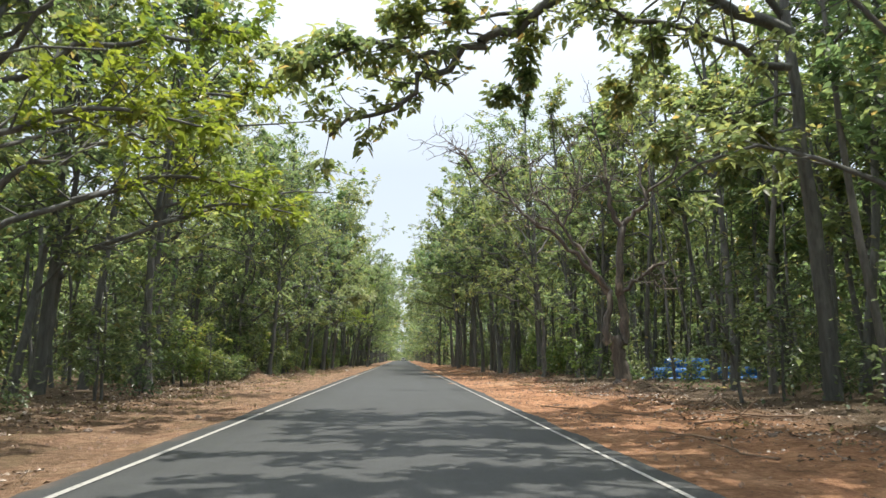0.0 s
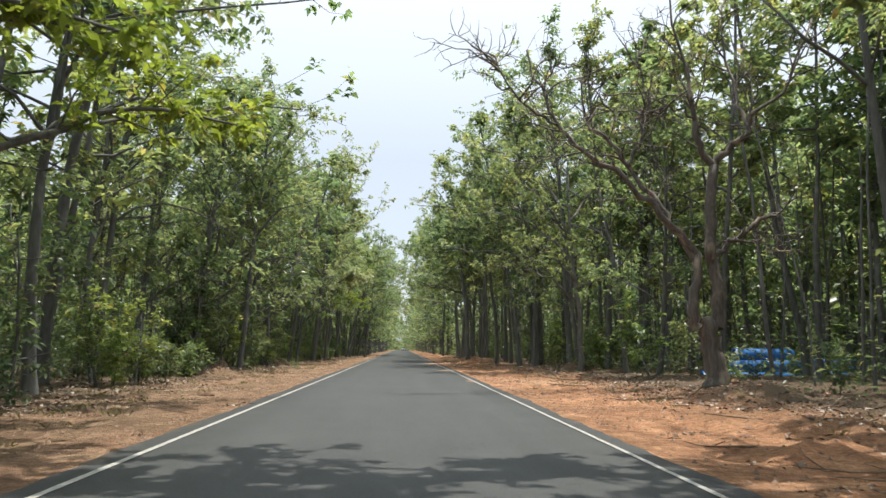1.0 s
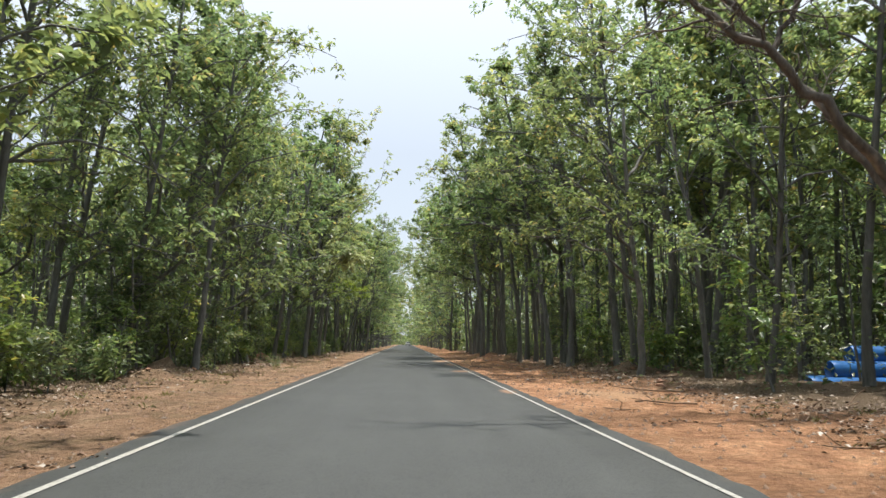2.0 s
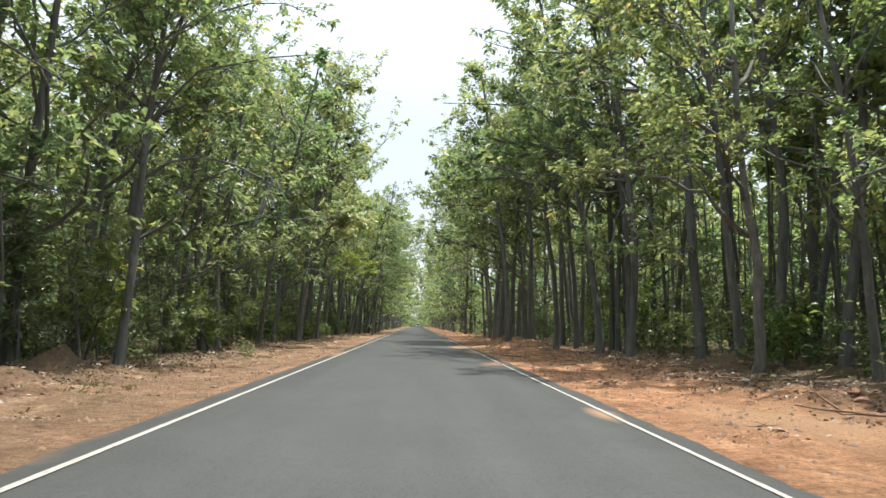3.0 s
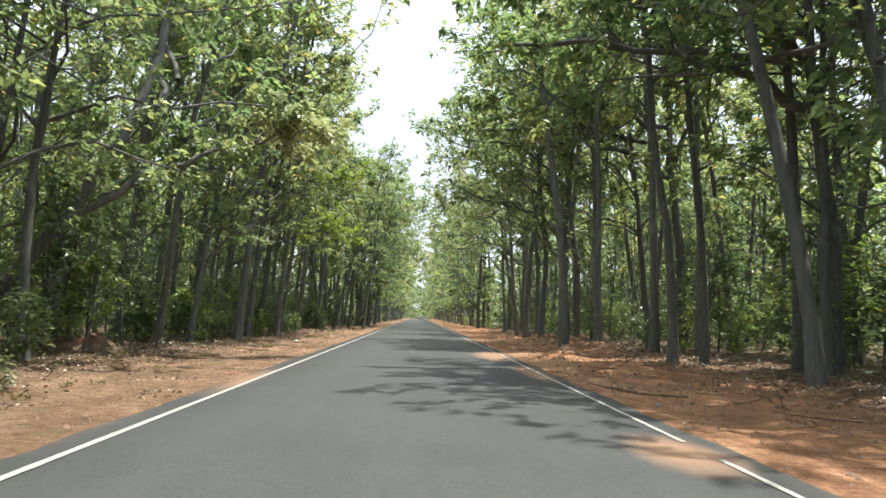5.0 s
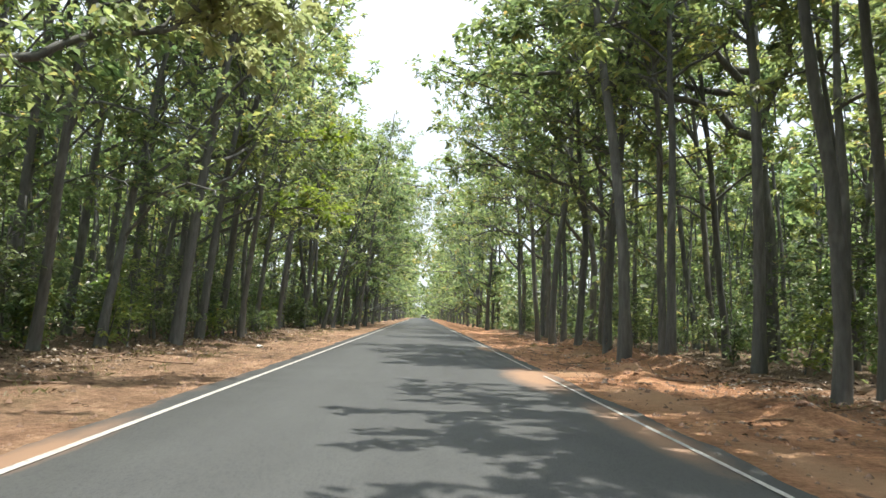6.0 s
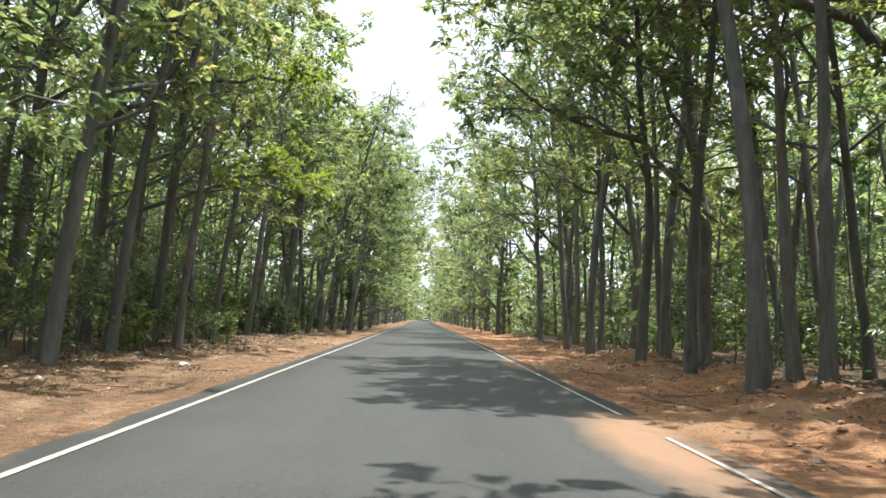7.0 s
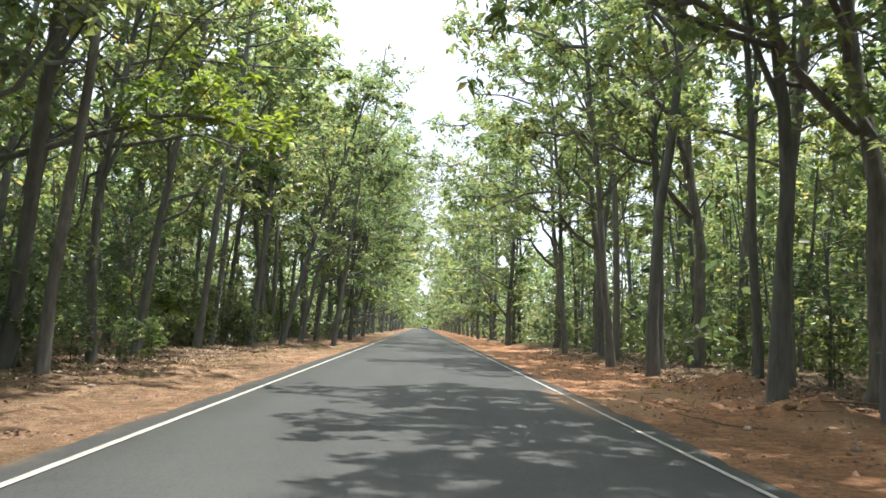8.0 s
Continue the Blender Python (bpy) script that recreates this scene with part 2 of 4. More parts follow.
GRASS = leaf_material("dry_grass", (0.14, 0.14, 0.05), (0.22, 0.2, 0.08), (0.3, 0.26, 0.12), (0.34, 0.28, 0.15), (1.2, 1.2, 1.0), 0.3)
CRUMBS = plain("soil_crumbs", (0.17, 0.105, 0.07), 0.95, var=0.4, scale=2.0)


# ---- mesh tools ----
class Geo:
    """Collects vertices and faces of one mesh."""

    def __init__(self):
        self.v, self.q, self.t, self.n = [], [], [], 0

    def add(self, v, quads=None, tris=None):
        self.v.append(np.asarray(v, float).reshape(-1, 3))
        if quads is not None and len(quads):
            self.q.append(np.asarray(quads, int).reshape(-1, 4) + self.n)
        if tris is not None and len(tris):
            self.t.append(np.asarray(tris, int).reshape(-1, 3) + self.n)
        self.n += len(self.v[-1])

    def mesh(self, name, material, smooth=False):
        me = bpy.data.meshes.new(name)
        v = np.concatenate(self.v)
        q = np.concatenate(self.q) if self.q else np.zeros((0, 4), int)
        t = np.concatenate(self.t) if self.t else np.zeros((0, 3), int)
        me.vertices.add(len(v))
        me.vertices.foreach_set("co", v.ravel())
        me.loops.add(q.size + t.size)
        me.loops.foreach_set("vertex_index", np.concatenate([q.ravel(), t.ravel()]))
        me.polygons.add(len(q) + len(t))
        me.polygons.foreach_set("loop_start", np.concatenate([np.arange(len(q)) * 4, q.size + np.arange(len(t)) * 3]))
        if smooth:
            me.polygons.foreach_set("use_smooth", np.ones(len(q) + len(t), bool))
        me.update(calc_edges=True)
        me.materials.append(material)
        return me


def unit(a):
    a = np.asarray(a, float)
    return a / np.maximum(np.linalg.norm(a, axis=-1, keepdims=True), 1e-9)


def tube(geo, path, radii, sides=6, rough=0.0, rng=None, cap=True):
    """A tapering limb along path."""
    path, radii = np.asarray(path, float), np.asarray(radii, float)
    n = len(path)
    d = unit(np.gradient(path, axis=0))
    ref = np.where(np.abs(d[:, 2:3]) > 0.95, [[1.0, 0, 0]], [[0, 0, 1.0]])
    a = unit(np.cross(d, np.broadcast_to(unit(ref.mean(0) + 1e-6), d.shape) if n > 1 else ref))
    b = np.cross(d, a)
    ang = np.arange(sides) * 2 * math.pi / sides
    rr = radii[:, None] * np.ones((n, sides))
    if rough and rng is not None:
        rr = rr * (1 + rough * rng.normal(size=(n, sides)))
    v = path[:, None] + rr[..., None] * (np.cos(ang)[None, :, None] * a[:, None] + np.sin(ang)[None, :, None] * b[:, None])
    i, j = np.meshgrid(np.arange(n - 1), np.arange(sides), indexing="ij")
    k = (j + 1) % sides
    quads = np.stack([i * sides + j, i * sides + k, (i + 1) * sides + k, (i + 1) * sides + j], -1).reshape(-1, 4)
    tris = [[(n - 1) * sides, (n - 1) * sides + s, (n - 1) * sides + s + 1] for s in range(1, sides - 1)] if cap else None
    geo.add(v.reshape(-1, 3), quads, tris)


def leaves(geo, p, d, up, size, wide=0.52, fine=False, rng=None):
    """Folded ovate leaves at p, pointing along d."""
    d = unit(d)
    s = unit(np.cross(d, up))
    nrm = np.cross(s, d)
    L = size[:, None]
    w = L * wide * 0.5
    sag = np.array([0, 0, -1.0]) * L * 0.16
    n = len(p)
    if not fine:
        v = np.stack([p, p + d * L * 0.5 + s * w + nrm * L * 0.1, p + d * L + sag, p + d * L * 0.5 - s * w + nrm * L * 0.1], 1)
        k = np.arange(n)[:, None] * 4
        geo.add(v, None, np.concatenate([k + [[0, 1, 2]], k + [[0, 2, 3]]]))
    else:
        v = np.stack([p, p + d * L * 0.28 + s * w * 0.9 + nrm * L * 0.08, p + d * L * 0.68 + s * w * 0.85 + nrm * L * 0.05 + sag * 0.4, p + d * L + sag,
                      p + d * L * 0.68 - s * w * 0.85 + nrm * L * 0.05 + sag * 0.4, p + d * L * 0.28 - s * w * 0.9 + nrm * L * 0.08], 1)
        k = np.arange(n)[:, None] * 6
        geo.add(v, np.concatenate([k + [[0, 1, 2, 3]], k + [[0, 3, 4, 5]]]))


def rosettes(geo, tips, dirs, k, size, rng, spread=0.25, fine=False, wide=0.52):
    """Tufts of k drooping leaves round each twig tip."""
    n = len(tips)
    p = np.repeat(tips, k, 0)
    d0 = np.repeat(unit(dirs), k, 0)
    az = rng.uniform(0, 2 * math.pi, n * k)
    out = np.stack([np.cos(az), np.sin(az), rng.normal(-0.25, 0.4, n * k)], 1)
    p = p - d0 * rng.uniform(0, spread, (n * k, 1)) + rng.normal(0, spread * 0.3, (n * k, 3))
    up = np.array([0, 0, 1.0]) + rng.normal(0, 0.35, (n * k, 3))
    leaves(geo, p, out + 0.5 * d0, up, size * rng.uniform(0.65, 1.25, n * k), wide, fine)


def wander(rng, start, dirn, length, n, bend=0.15, rise=0.0):
    """A crooked path from start."""
    pts = [np.asarray(start, float)]
    d = unit(dirn)
    for _ in range(n - 1):
        d = unit(d + rng.normal(0, bend, 3) + [0, 0, rise])
        pts.append(pts[-1] + d * length / (n - 1))
    return np.array(pts)


def at(path, f):
    x = f * (len(path) - 1)
    i = min(int(x), len(path) - 2)
    return path[i] + (path[i + 1] - path[i]) * (x - i), unit(path[i + 1] - path[i])


def leafy(wood, crown, path, r, rng, twigs, tufts, k, size, fine=False, reach=0.38, twig_sides=3, from_=0.25, bare=False):
    """Twigs with leaf tufts along a limb."""
    length = np.linalg.norm(np.diff(path, axis=0), axis=1).sum()
    tips, dirs = [], []
    for j in range(twigs):
        f = from_ + (1 - from_) * (j + rng.uniform(0, 1)) / twigs
        p, d = at(path, min(f, 0.999))
        td = unit(d * 0.8 + rng.normal(0, 0.75, 3) * [1, 1, 0.7] + [0, 0, 0.1])
        tl = max(length * reach * rng.uniform(0.6, 1.2) * (1.15 - 0.5 * f), 0.45)
        tw = wander(rng, p, td, tl, 3, 0.28, 0.05)
        if twig_sides:
            tube(wood, tw, np.array([0.4, 0.28, 0.12]) * max(r * (1 - f * 0.7), 0.025), twig_sides, cap=False)
        for j2 in range(tufts):
            q, dd = at(tw, 0.999 if j2 == 0 else rng.uniform(0.3, 1.0) * 0.999)
            tips.append(q + (rng.normal(0, 0.12 * tl, 3) if j2 else 0))
            dirs.append(dd)
    if not bare:
        rosettes(crown, np.array(tips), np.array(dirs), k, size, rng, fine=fine)


def grow(seed, height, r0, base, reach, limbs, twigs, tufts, k, size, bias=0.4, lean=0.02, sides=8, twig_sides=3, top=0.85, split=False):
    """A forest tree: trunk, limbs and leaves. bias: how much further it reaches to +x. split: each limb apart."""
    rng = np.random.default_rng(seed)
    wood, arms, crown = Geo(), [], Geo()
    n = 12
    trunk = wander(rng, (0, 0, 0), (lean, rng.normal(0, abs(lean) + 0.01), 1), height * top, n, 0.035, 0.02)
    trunk[:, 2] = np.linspace(-0.25, height * top, n)
    f = np.linspace(0, 1, n)
    rad = r0 * ((1 - 0.7 * f) + 0.3 * np.exp(-f * 50))
    fine_f = np.concatenate([[0, 0.02, 0.05], f[1:]])
    tr = np.array([at(trunk, min(g, 0.9999))[0] for g in fine_f])
    tube(wood, tr, np.interp(fine_f, f, rad), sides, 0.05, rng)
    for i in range(limbs):
        u = (i + rng.uniform(0, 0.9)) / limbs
        z = base + (height * top - base) * u
        fr = min(z / (height * top), 0.999)
        p, _ = at(trunk, fr)
        az = i * 2.4 + rng.normal(0, 0.5)
        prof = reach * (0.62 + 0.5 * math.sin(math.pi * min(u * 1.0 + 0.1, 1))) * (1 - 0.5 * u ** 3)
        prof *= 1 + bias * math.cos(az) + rng.normal(0, 0.14)
        if prof < 0.5:
            continue
        prof = min(prof, reach * 1.3)
        el = rng.uniform(0.35, 0.85) + 0.45 * u
        path = wander(rng, p, (math.cos(az) * math.cos(el), math.sin(az) * math.cos(el), math.sin(el)), prof, 6, 0.3, -0.01)
        r = max(r0 * (0.42 - 0.25 * u) * rng.uniform(0.7, 1.2), 0.03)
        arm = Geo() if split else wood
        if sides > 5:
            tube(arm, path, r * np.linspace(1, 0.3, 6), 5 if sides > 6 else 4, cap=False)
        else:
            tube(arm, path[[0, 2, 5]], r * np.array([1, 0.7, 0.3]), 3, cap=False)
        leafy(arm, crown, path, r, rng, twigs, tufts, k, size, twig_sides=twig_sides)
        if split:
            arms.append(arm)
    leafy(arms[-1] if arms else wood, crown, trunk[-4:], r0 * 0.3, rng, twigs, tufts, k, size, reach=0.5, twig_sides=twig_sides)
    return wood, arms, crown


def thing(name, m, parts, label, category, group=""):
    """An empty at the base with one mesh object a part: (name, mesh, label)."""
    ob = new(name)
    ob.empty_display_size = 0.3
    ob.matrix_world = m
    tagged(ob, label, category, group)
    for pname, me, plabel in parts:
        o = new(pname, me)
        o.parent = ob
        if plabel == "stuff":
            tagged(o, kind="stuff")
        elif plabel:
            tagged(o, plabel)
    return ob


def part(name, bm, material, parent, label=""):
    """Links a bmesh as one mesh object under a thing or a part."""
    me = bpy.data.meshes.new(name)
    bm.to_mesh(me)
    bm.free()
    me.materials.append(material)
    ob = new(name, me)
    ob.parent = parent
    return tagged(ob, label) if label else ob


def put(x, y, z=0.0, turn=0.0, s=1.0, lean=0.0):
    return Matrix.Translation((x, y, z)) @ Euler((0, lean, turn)).to_matrix().to_4x4() @ Matrix.Diagonal((s, s, s, 1))


# ---- ground, road, shoulders ----
HALF = 3.02      # from the road's middle to the middle of an edge line
MOUNDS = [  # heaped earth: x, y, radius along x, along y, height
    (6.2, 75.4, 0.6, 1.2, 0.22), (7.1, 78.9, 0.8, 1.3, 0.45), (7.6, 75.6, 0.7, 2.6, 0.3), (7.4, 87.6, 0.9, 1.6, 0.4), (9.0, 27.6, 1.3, 1.6, 0.32), (7.4, 40.5, 0.8, 1.2, 0.25),
    (-7.4, 41.6, 0.8, 0.9, 0.4), (-8.6, 46.2, 1.1, 1.2, 0.5), (-9.3, 66.6, 0.8, 1.0, 0.55), (10.0, 50.0, 0.9, 1.6, 0.4), (5.6, 64.6, 0.7, 1.8, 0.22), (7.0, 22.0, 1.4, 2.0, 0.16), (17.6, 45.4, 5.0, 2.6, -0.78), (5.9, 73.6, 0.5, 0.9, 0.2), (5.4, 71.6, 0.45, 1.0, 0.18), (6.4, 82.6, 0.9, 0.9, 0.3),
    (5.2, 18.4, 0.6, 0.9, 0.14), (4.15, 66.6, 0.42, 2.0, 0.13), (3.95, 72.2, 0.4, 1.0, 0.06), (5.3, 86.4, 0.7, 1.2, 0.1), (3.95, 84.0, 0.35, 2.0, 0.05),
]


def middle(y):
    """The road's middle line: straight, then bending away in the distance."""
    return 0.0011 * max(y - 340, 0) ** 2


def height_at(x, y):
    """Height of the open ground."""
    ax = abs(x)
    rise = min(max((ax - 6.0) / 5.0, 0), 1)
    n1 = noise.noise((x * 0.35, y * 0.35, 1.7))
    n2 = noise.noise((x * 1.3, y * 0.9, 8.1))
    n3 = noise.noise((x * 3.1, y * 2.4, 4.4))
    z = -0.02 + rise * 0.16
    w = min(max((ax - 3.45) / 1.2, 0), 1)
    z += w * (0.07 * n1 + 0.075 * n2 + 0.06 * n3)
    if ax < 3.45:
        z = -0.02 if ax > 2.9 else -0.09
    for mx, my, rx, ry, h in MOUNDS:
        d = ((x - mx) / rx) ** 2 + ((y - my) / ry) ** 2
        if d < 6:
            z += h * math.exp(-d * 1.2) * (1 + 0.5 * n3 + 0.3 * n2)
    return z


def build_ground():
    xs = np.concatenate([[-900, -400, -180, -90], np.arange(-50, -14, 3.0), np.arange(-14, 22.5, 0.28), np.arange(24, 51, 3.0), [90, 180, 400, 900]])
    ys = np.concatenate([[-300, -120, -50, -25], np.arange(-12, 0, 2.0), np.arange(0, 118, 0.36), np.arange(118, 200, 2.0), np.arange(200, 420, 10.0), [500, 700, 1000, 1500]])
    X, Y = np.meshgrid(xs, ys)
    Z = np.array([height_at(x, y) for x, y in zip(X.ravel(), Y.ravel())])
    g = Geo()
    nx, ny = len(xs), len(ys)
    i, j = np.meshgrid(np.arange(ny - 1), np.arange(nx - 1), indexing="ij")
    quads = np.stack([i * nx + j, i * nx + j + 1, (i + 1) * nx + j + 1, (i + 1) * nx + j], -1).reshape(-1, 4)
    g.add(np.stack([X.ravel(), Y.ravel(), Z], 1), quads)
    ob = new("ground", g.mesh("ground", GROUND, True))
    tagged(ob, "red laterite soil with leaf litter under the trees", "ground", kind="structure")


def build_road():
    ys = np.concatenate([[-60, -20], np.arange(-8, 130, 0.25), np.arange(130, 340, 3.0), np.arange(340, 640, 10.0)])
    g = Geo()
    rows = []
    for y in ys:
        l = -HALF - 0.42 - 0.1 * noise.noise((0.5, y * 0.5, 2)) - 0.05 * noise.noise((0.5, y * 2.5, 2))
        r = HALF + 0.32 + 0.12 * noise.noise((7.5, y * 0.5, 2)) + 0.06 * noise.noise((7.5, y * 2.5, 2))
        c = middle(y)
        rows.append([(c + l - 0.05, y, -0.12), (c + l, y, -0.008), (c - 2, y, 0.0), (c, y, 0.0), (c + 2, y, 0.0), (c + r, y, -0.008), (c + r + 0.05, y, -0.12)])
    n = len(ys)
    i, j = np.meshgrid(np.arange(n - 1), np.arange(6), indexing="ij")
    quads = np.stack([i * 7 + j, i * 7 + j + 1, (i + 1) * 7 + j + 1, (i + 1) * 7 + j], -1).reshape(-1, 4)
    g.add(np.array(rows).reshape(-1, 3), quads)
    ob = new("road", g.mesh("road", ASPHALT))
    tagged(ob, "grey asphalt road with white edge lines and dusty margins", "road", kind="structure")
    for side, gaps in ((-1, ()), (1, ((70.9, 72.9), (52.0, 53.2)))):
        g = Geo()
        ys2 = ys[(ys > -21) & (ys < 601)]
        pts, quads = [], []
        for y in ys2:
            w = (0.046 if side < 0 else 0.033) + 0.008 * noise.noise((side * 3, y * 3, 5))
            c = middle(y) + side * HALF
            pts += [(c - w, y, 0.004), (c + w, y, 0.004)]
        for k in range(len(ys2) - 1):
            if not any(a < ys2[k] < b for a, b in gaps):
                quads.append((2 * k, 2 * k + 1, 2 * k + 3, 2 * k + 2))
        g.add(pts, quads)
        o = new("edge_line", g.mesh("edge_line", PAINT))
        o.parent = ob
        tagged(o, "worn white painted line")


build_ground()
build_road()


# ---- trees ----
SAL = "tall sal tree with dark furrowed trunk"
EDGE_SPECS = [  # seed, height, trunk radius, crown base, reach, limbs, bias, lean
    (11, 18.0, 0.155, 4.2, 5.2, 20, 0.42, 0.05), (12, 19.5, 0.165, 6.0, 5.3, 19, 0.4, 0.03), (13, 16.5, 0.15, 3.6, 4.8, 19, 0.48, 0.09),
    (14, 17.5, 0.155, 5.0, 5.4, 20, 0.45, -0.02), (15, 20.0, 0.16, 8.0, 4.8, 18, 0.35, 0.01), (16, 14.5, 0.14, 3.0, 4.3, 18, 0.4, 0.06),
    (17, 19.0, 0.155, 8.5, 3.3, 13, 0.2, 0.01), (18, 17.5, 0.15, 6.5, 3.5, 13, 0.25, 0.02),
]
EDGE = []
for sd, h, r0, cb, reach, nl, bi, le in EDGE_SPECS:
    w, arms, c = grow(sd, h, r0, cb, reach, nl, 7, 3, 9, 0.25, bi, le, split=True)
    EDGE.append([("trunk", w.mesh("trunk", BARK, True), "")] + [("limb", g.mesh("limb", BARK, True), "") for g in arms] + [("crown", c.mesh("crown", LEAF), "")])
GREY = {}
for e in (1, 4, 6):
    GREY[e] = []
    for pname, me, pl in EDGE[e]:
        if pname != "crown":
            me = me.copy()
            me.materials[0] = BARK_GREY
        GREY[e].append((pname, me, pl))
MID = []
for sd, h, r0, cb, reach in ((21, 18.5, 0.145, 5.0, 4.2), (22, 20, 0.16, 7.0, 4.0), (23, 16.5, 0.125, 4.0, 3.8), (24, 19, 0.14, 8.5, 3.8)):
    w, _, c = grow(sd, h, r0, cb, reach, 14, 5, 4, 6, 0.38, 0.0, 0.03, 6, 0)
    MID.append([("trunk", w.mesh("trunk", BARK, True), ""), ("crown", c.mesh("crown", LEAF), "")])

RIGHT = [  # trunks along the right shoulder: x, y, radius; the first two added to shade the shoulder
    (10.4, 13.6, 0.2), (9.9, 5.0, 0.2),     (8.7, 57.0, 0.2), (9.2, 58.9, 0.2), (9.8, 49.4, 0.18), (10.5, 54.1, 0.26), (11.9, 51.3, 0.26), (9.8, 63.8, 0.19), (8.3, 60.2, 0.22), (9.6, 62.0, 0.18), (13.6, 58.6, 0.17),
    (6.1, 75.3, 0.23), (7.6, 75.8, 0.17), (8.2, 78.1, 0.17), (11.3, 80.5, 0.16), (8.5, 87.6, 0.22), (6.6, 84.1, 0.19), (7.2, 81.7, 0.2), (9.2, 73.5, 0.2),
    (7.6, 66.8, 0.18), (8.8, 67.4, 0.17), (9.8, 70.4, 0.18), (7.2, 93.2, 0.24), (7.3, 98.6, 0.18), (8.4, 96.4, 0.18), (8.6, 103.0, 0.2), (9.4, 91.0, 0.18), (8.9, 106.7, 0.2), (7.9, 110.5, 0.2)]
LEFT = [
    (-11.3, 34.0, 0.25), (-12.6, 36.5, 0.24), (-11.9, 29.4, 0.24), (-9.4, 29.4, 0.2), (-8.3, 49.1, 0.16), (-10.2, 50.2, 0.2), (-10.1, 46.5, 0.2), (-9.0, 59.8, 0.18),
    (-10.0, 57.6, 0.17), (-9.2, 63.2, 0.16), (-10.3, 54.6, 0.18), (-9.2, 72.0, 0.19), (-8.9, 74.9, 0.17), (-7.9, 78.3, 0.24), (-8.5, 82.9, 0.2), (-8.8, 86.8, 0.25),
    (-8.5, 90.4, 0.16), (-8.9, 94.3, 0.18), (-8.9, 100.7, 0.25), (-8.4, 107.6, 0.24), (-14.2, 50.0, 0.2), (-15.5, 46.0, 0.2), (-15.5, 74.5, 0.2), (-13.5, 103.0, 0.2), (-15.0, 97.0, 0.2), (-12.1, 98.0, 0.2), (-8.5, 113.0, 0.2)]
LEANING = {(-9.2, 72.0): 0.17, (-8.8, 86.8): 0.1, (-8.9, 100.7): 0.09, (-11.3, 34.0): 0.1, (-12.6, 36.5): 0.13, (-11.9, 29.4): 0.1, (8.3, 60.2): 0.1, (9.2, 58.9): 0.06}

rng = np.random.default_rng(7)
KEEP_OUT = [(17.4, 45.2, 4.0), (14.8, 41.0, 3.4), (11.0, 23.6, 3.2), (11.0, 18.0, 3.0), (9.8, 30.5, 4.2), (13.0, 36.0, 4.2), (11.9, 19.6, 1.2), (8.4, 84.0, 1.0), (12.0, 25.8, 2.0), (13.6, 31.0, 3.4), (-11.5, 64.0, 1.2), (11.0, 9.5, 1.5), (10.8, 55.4, 1), (10.8, 67.8, 1), (12.0, 62.6, 0.9), (12.6, 79.6, 0.9), (10.4, 98, 1), (9.8, 111.5, 1), (9.6, 122.5, 1),
            (-12.8, 24.6, 1.2), (-11.2, 18.4, 1.2), (-10.6, 17.6, 1.0), (-10.6, 86.2, 0.7), (11.2, 92.2, 1), (-13, 47, 1.2), (-11.5, 78.6, 1.0), (-12, 103.5, 1.2)]
spots = []


def free(x, y, gap):
    return all((x - a) ** 2 + (y - b) ** 2 > gap * gap for a, b in spots) and all((x - a) ** 2 + (y - b) ** 2 > r * r for a, b, r in KEEP_OUT)


size_at = {}
for x, y, r in RIGHT + LEFT:
    spots.append((x, y))
    size_at[x, y] = min(max(r / 0.18, 0.9), 1.25)
for side, lo, hi in ((-1, 10.6, 13.0), (1, 10.8, 13.2)):
    for y in np.arange(-12, 126, 3.1):
        for _ in range(5):
            x, yy = side * rng.uniform(lo, hi), y + rng.uniform(-1, 1)
            if free(x, yy, 3.3 if side > 0 else 3.0):
                spots.append((x, yy))
                break
for k, (x, y) in enumerate(spots):
    tall = x > 0 and 70 < y < 110
    close = x > 0 and 50 < y < 70 and k % 3
    e = int(rng.choice([4, 6, 7, 1, 3])) if tall or close else int(rng.integers(0, 6))
    parts = GREY[e] if tall and e in GREY and k % 2 else EDGE[e]
    away = x > 0 and 52 < y < 80  # here the crowns spread back from the road
    turn = (0 if away and 66 < y < 73 else 1.9 if away else math.pi if x > 0 else 0) + rng.normal(0, 0.4)
    if y < 1 or y > 106 or x < 0 and (x, y) in LEANING:
        parts = MID[k % 4]
    small = size_at.get((x, y), rng.uniform(0.9, 1.1)) * (0.86 if x > 0 and 32 < y < 50 else 1.0)
    thing("sal_tree", put(x, y, height_at(x, y) - 0.04, turn, small, LEANING.get((x, y), 0.0)), parts, SAL + (" leaning to the road" if e in (2, 0) or (x, y) in LEANING else " at the roadside"), "tree", "roadside trees")
n_edge = len(spots)
for side in (-1, 1):
    for _ in range(900):
        x, y = side * rng.uniform(12.6, 25), rng.uniform(-8, 135)
        if free(x, y, 3.9) and len(spots) < n_edge + 62 * (1 if side < 0 else 2):
            spots.append((x, y))
spots += [(15.6, 24.0), (17.4, 28.2), (18.6, 32.6), (16.2, 19.4), (20.6, 24.0), (13.6, 39.6), (17.6, 40.4), (16.0, 36.8), (19.0, 36.4), (19.6, 29.6), (22.2, 27.0), (24.2, 33.0), (22.6, 38.2), (25.2, 42.0), (24.0, 47.6), (21.6, 49.4), (19.0, 51.0), (26.2, 37.0), (27.4, 45.0), (17.6, 14.2), (22.0, 30.0), (23.4, 35.0), (14.6, 13.0)]
spots += [(15.8 + 2.6 * (k % 4) + rng.uniform(-0.6, 0.6), 49.0 + 1.9 * k) for k in range(14)]
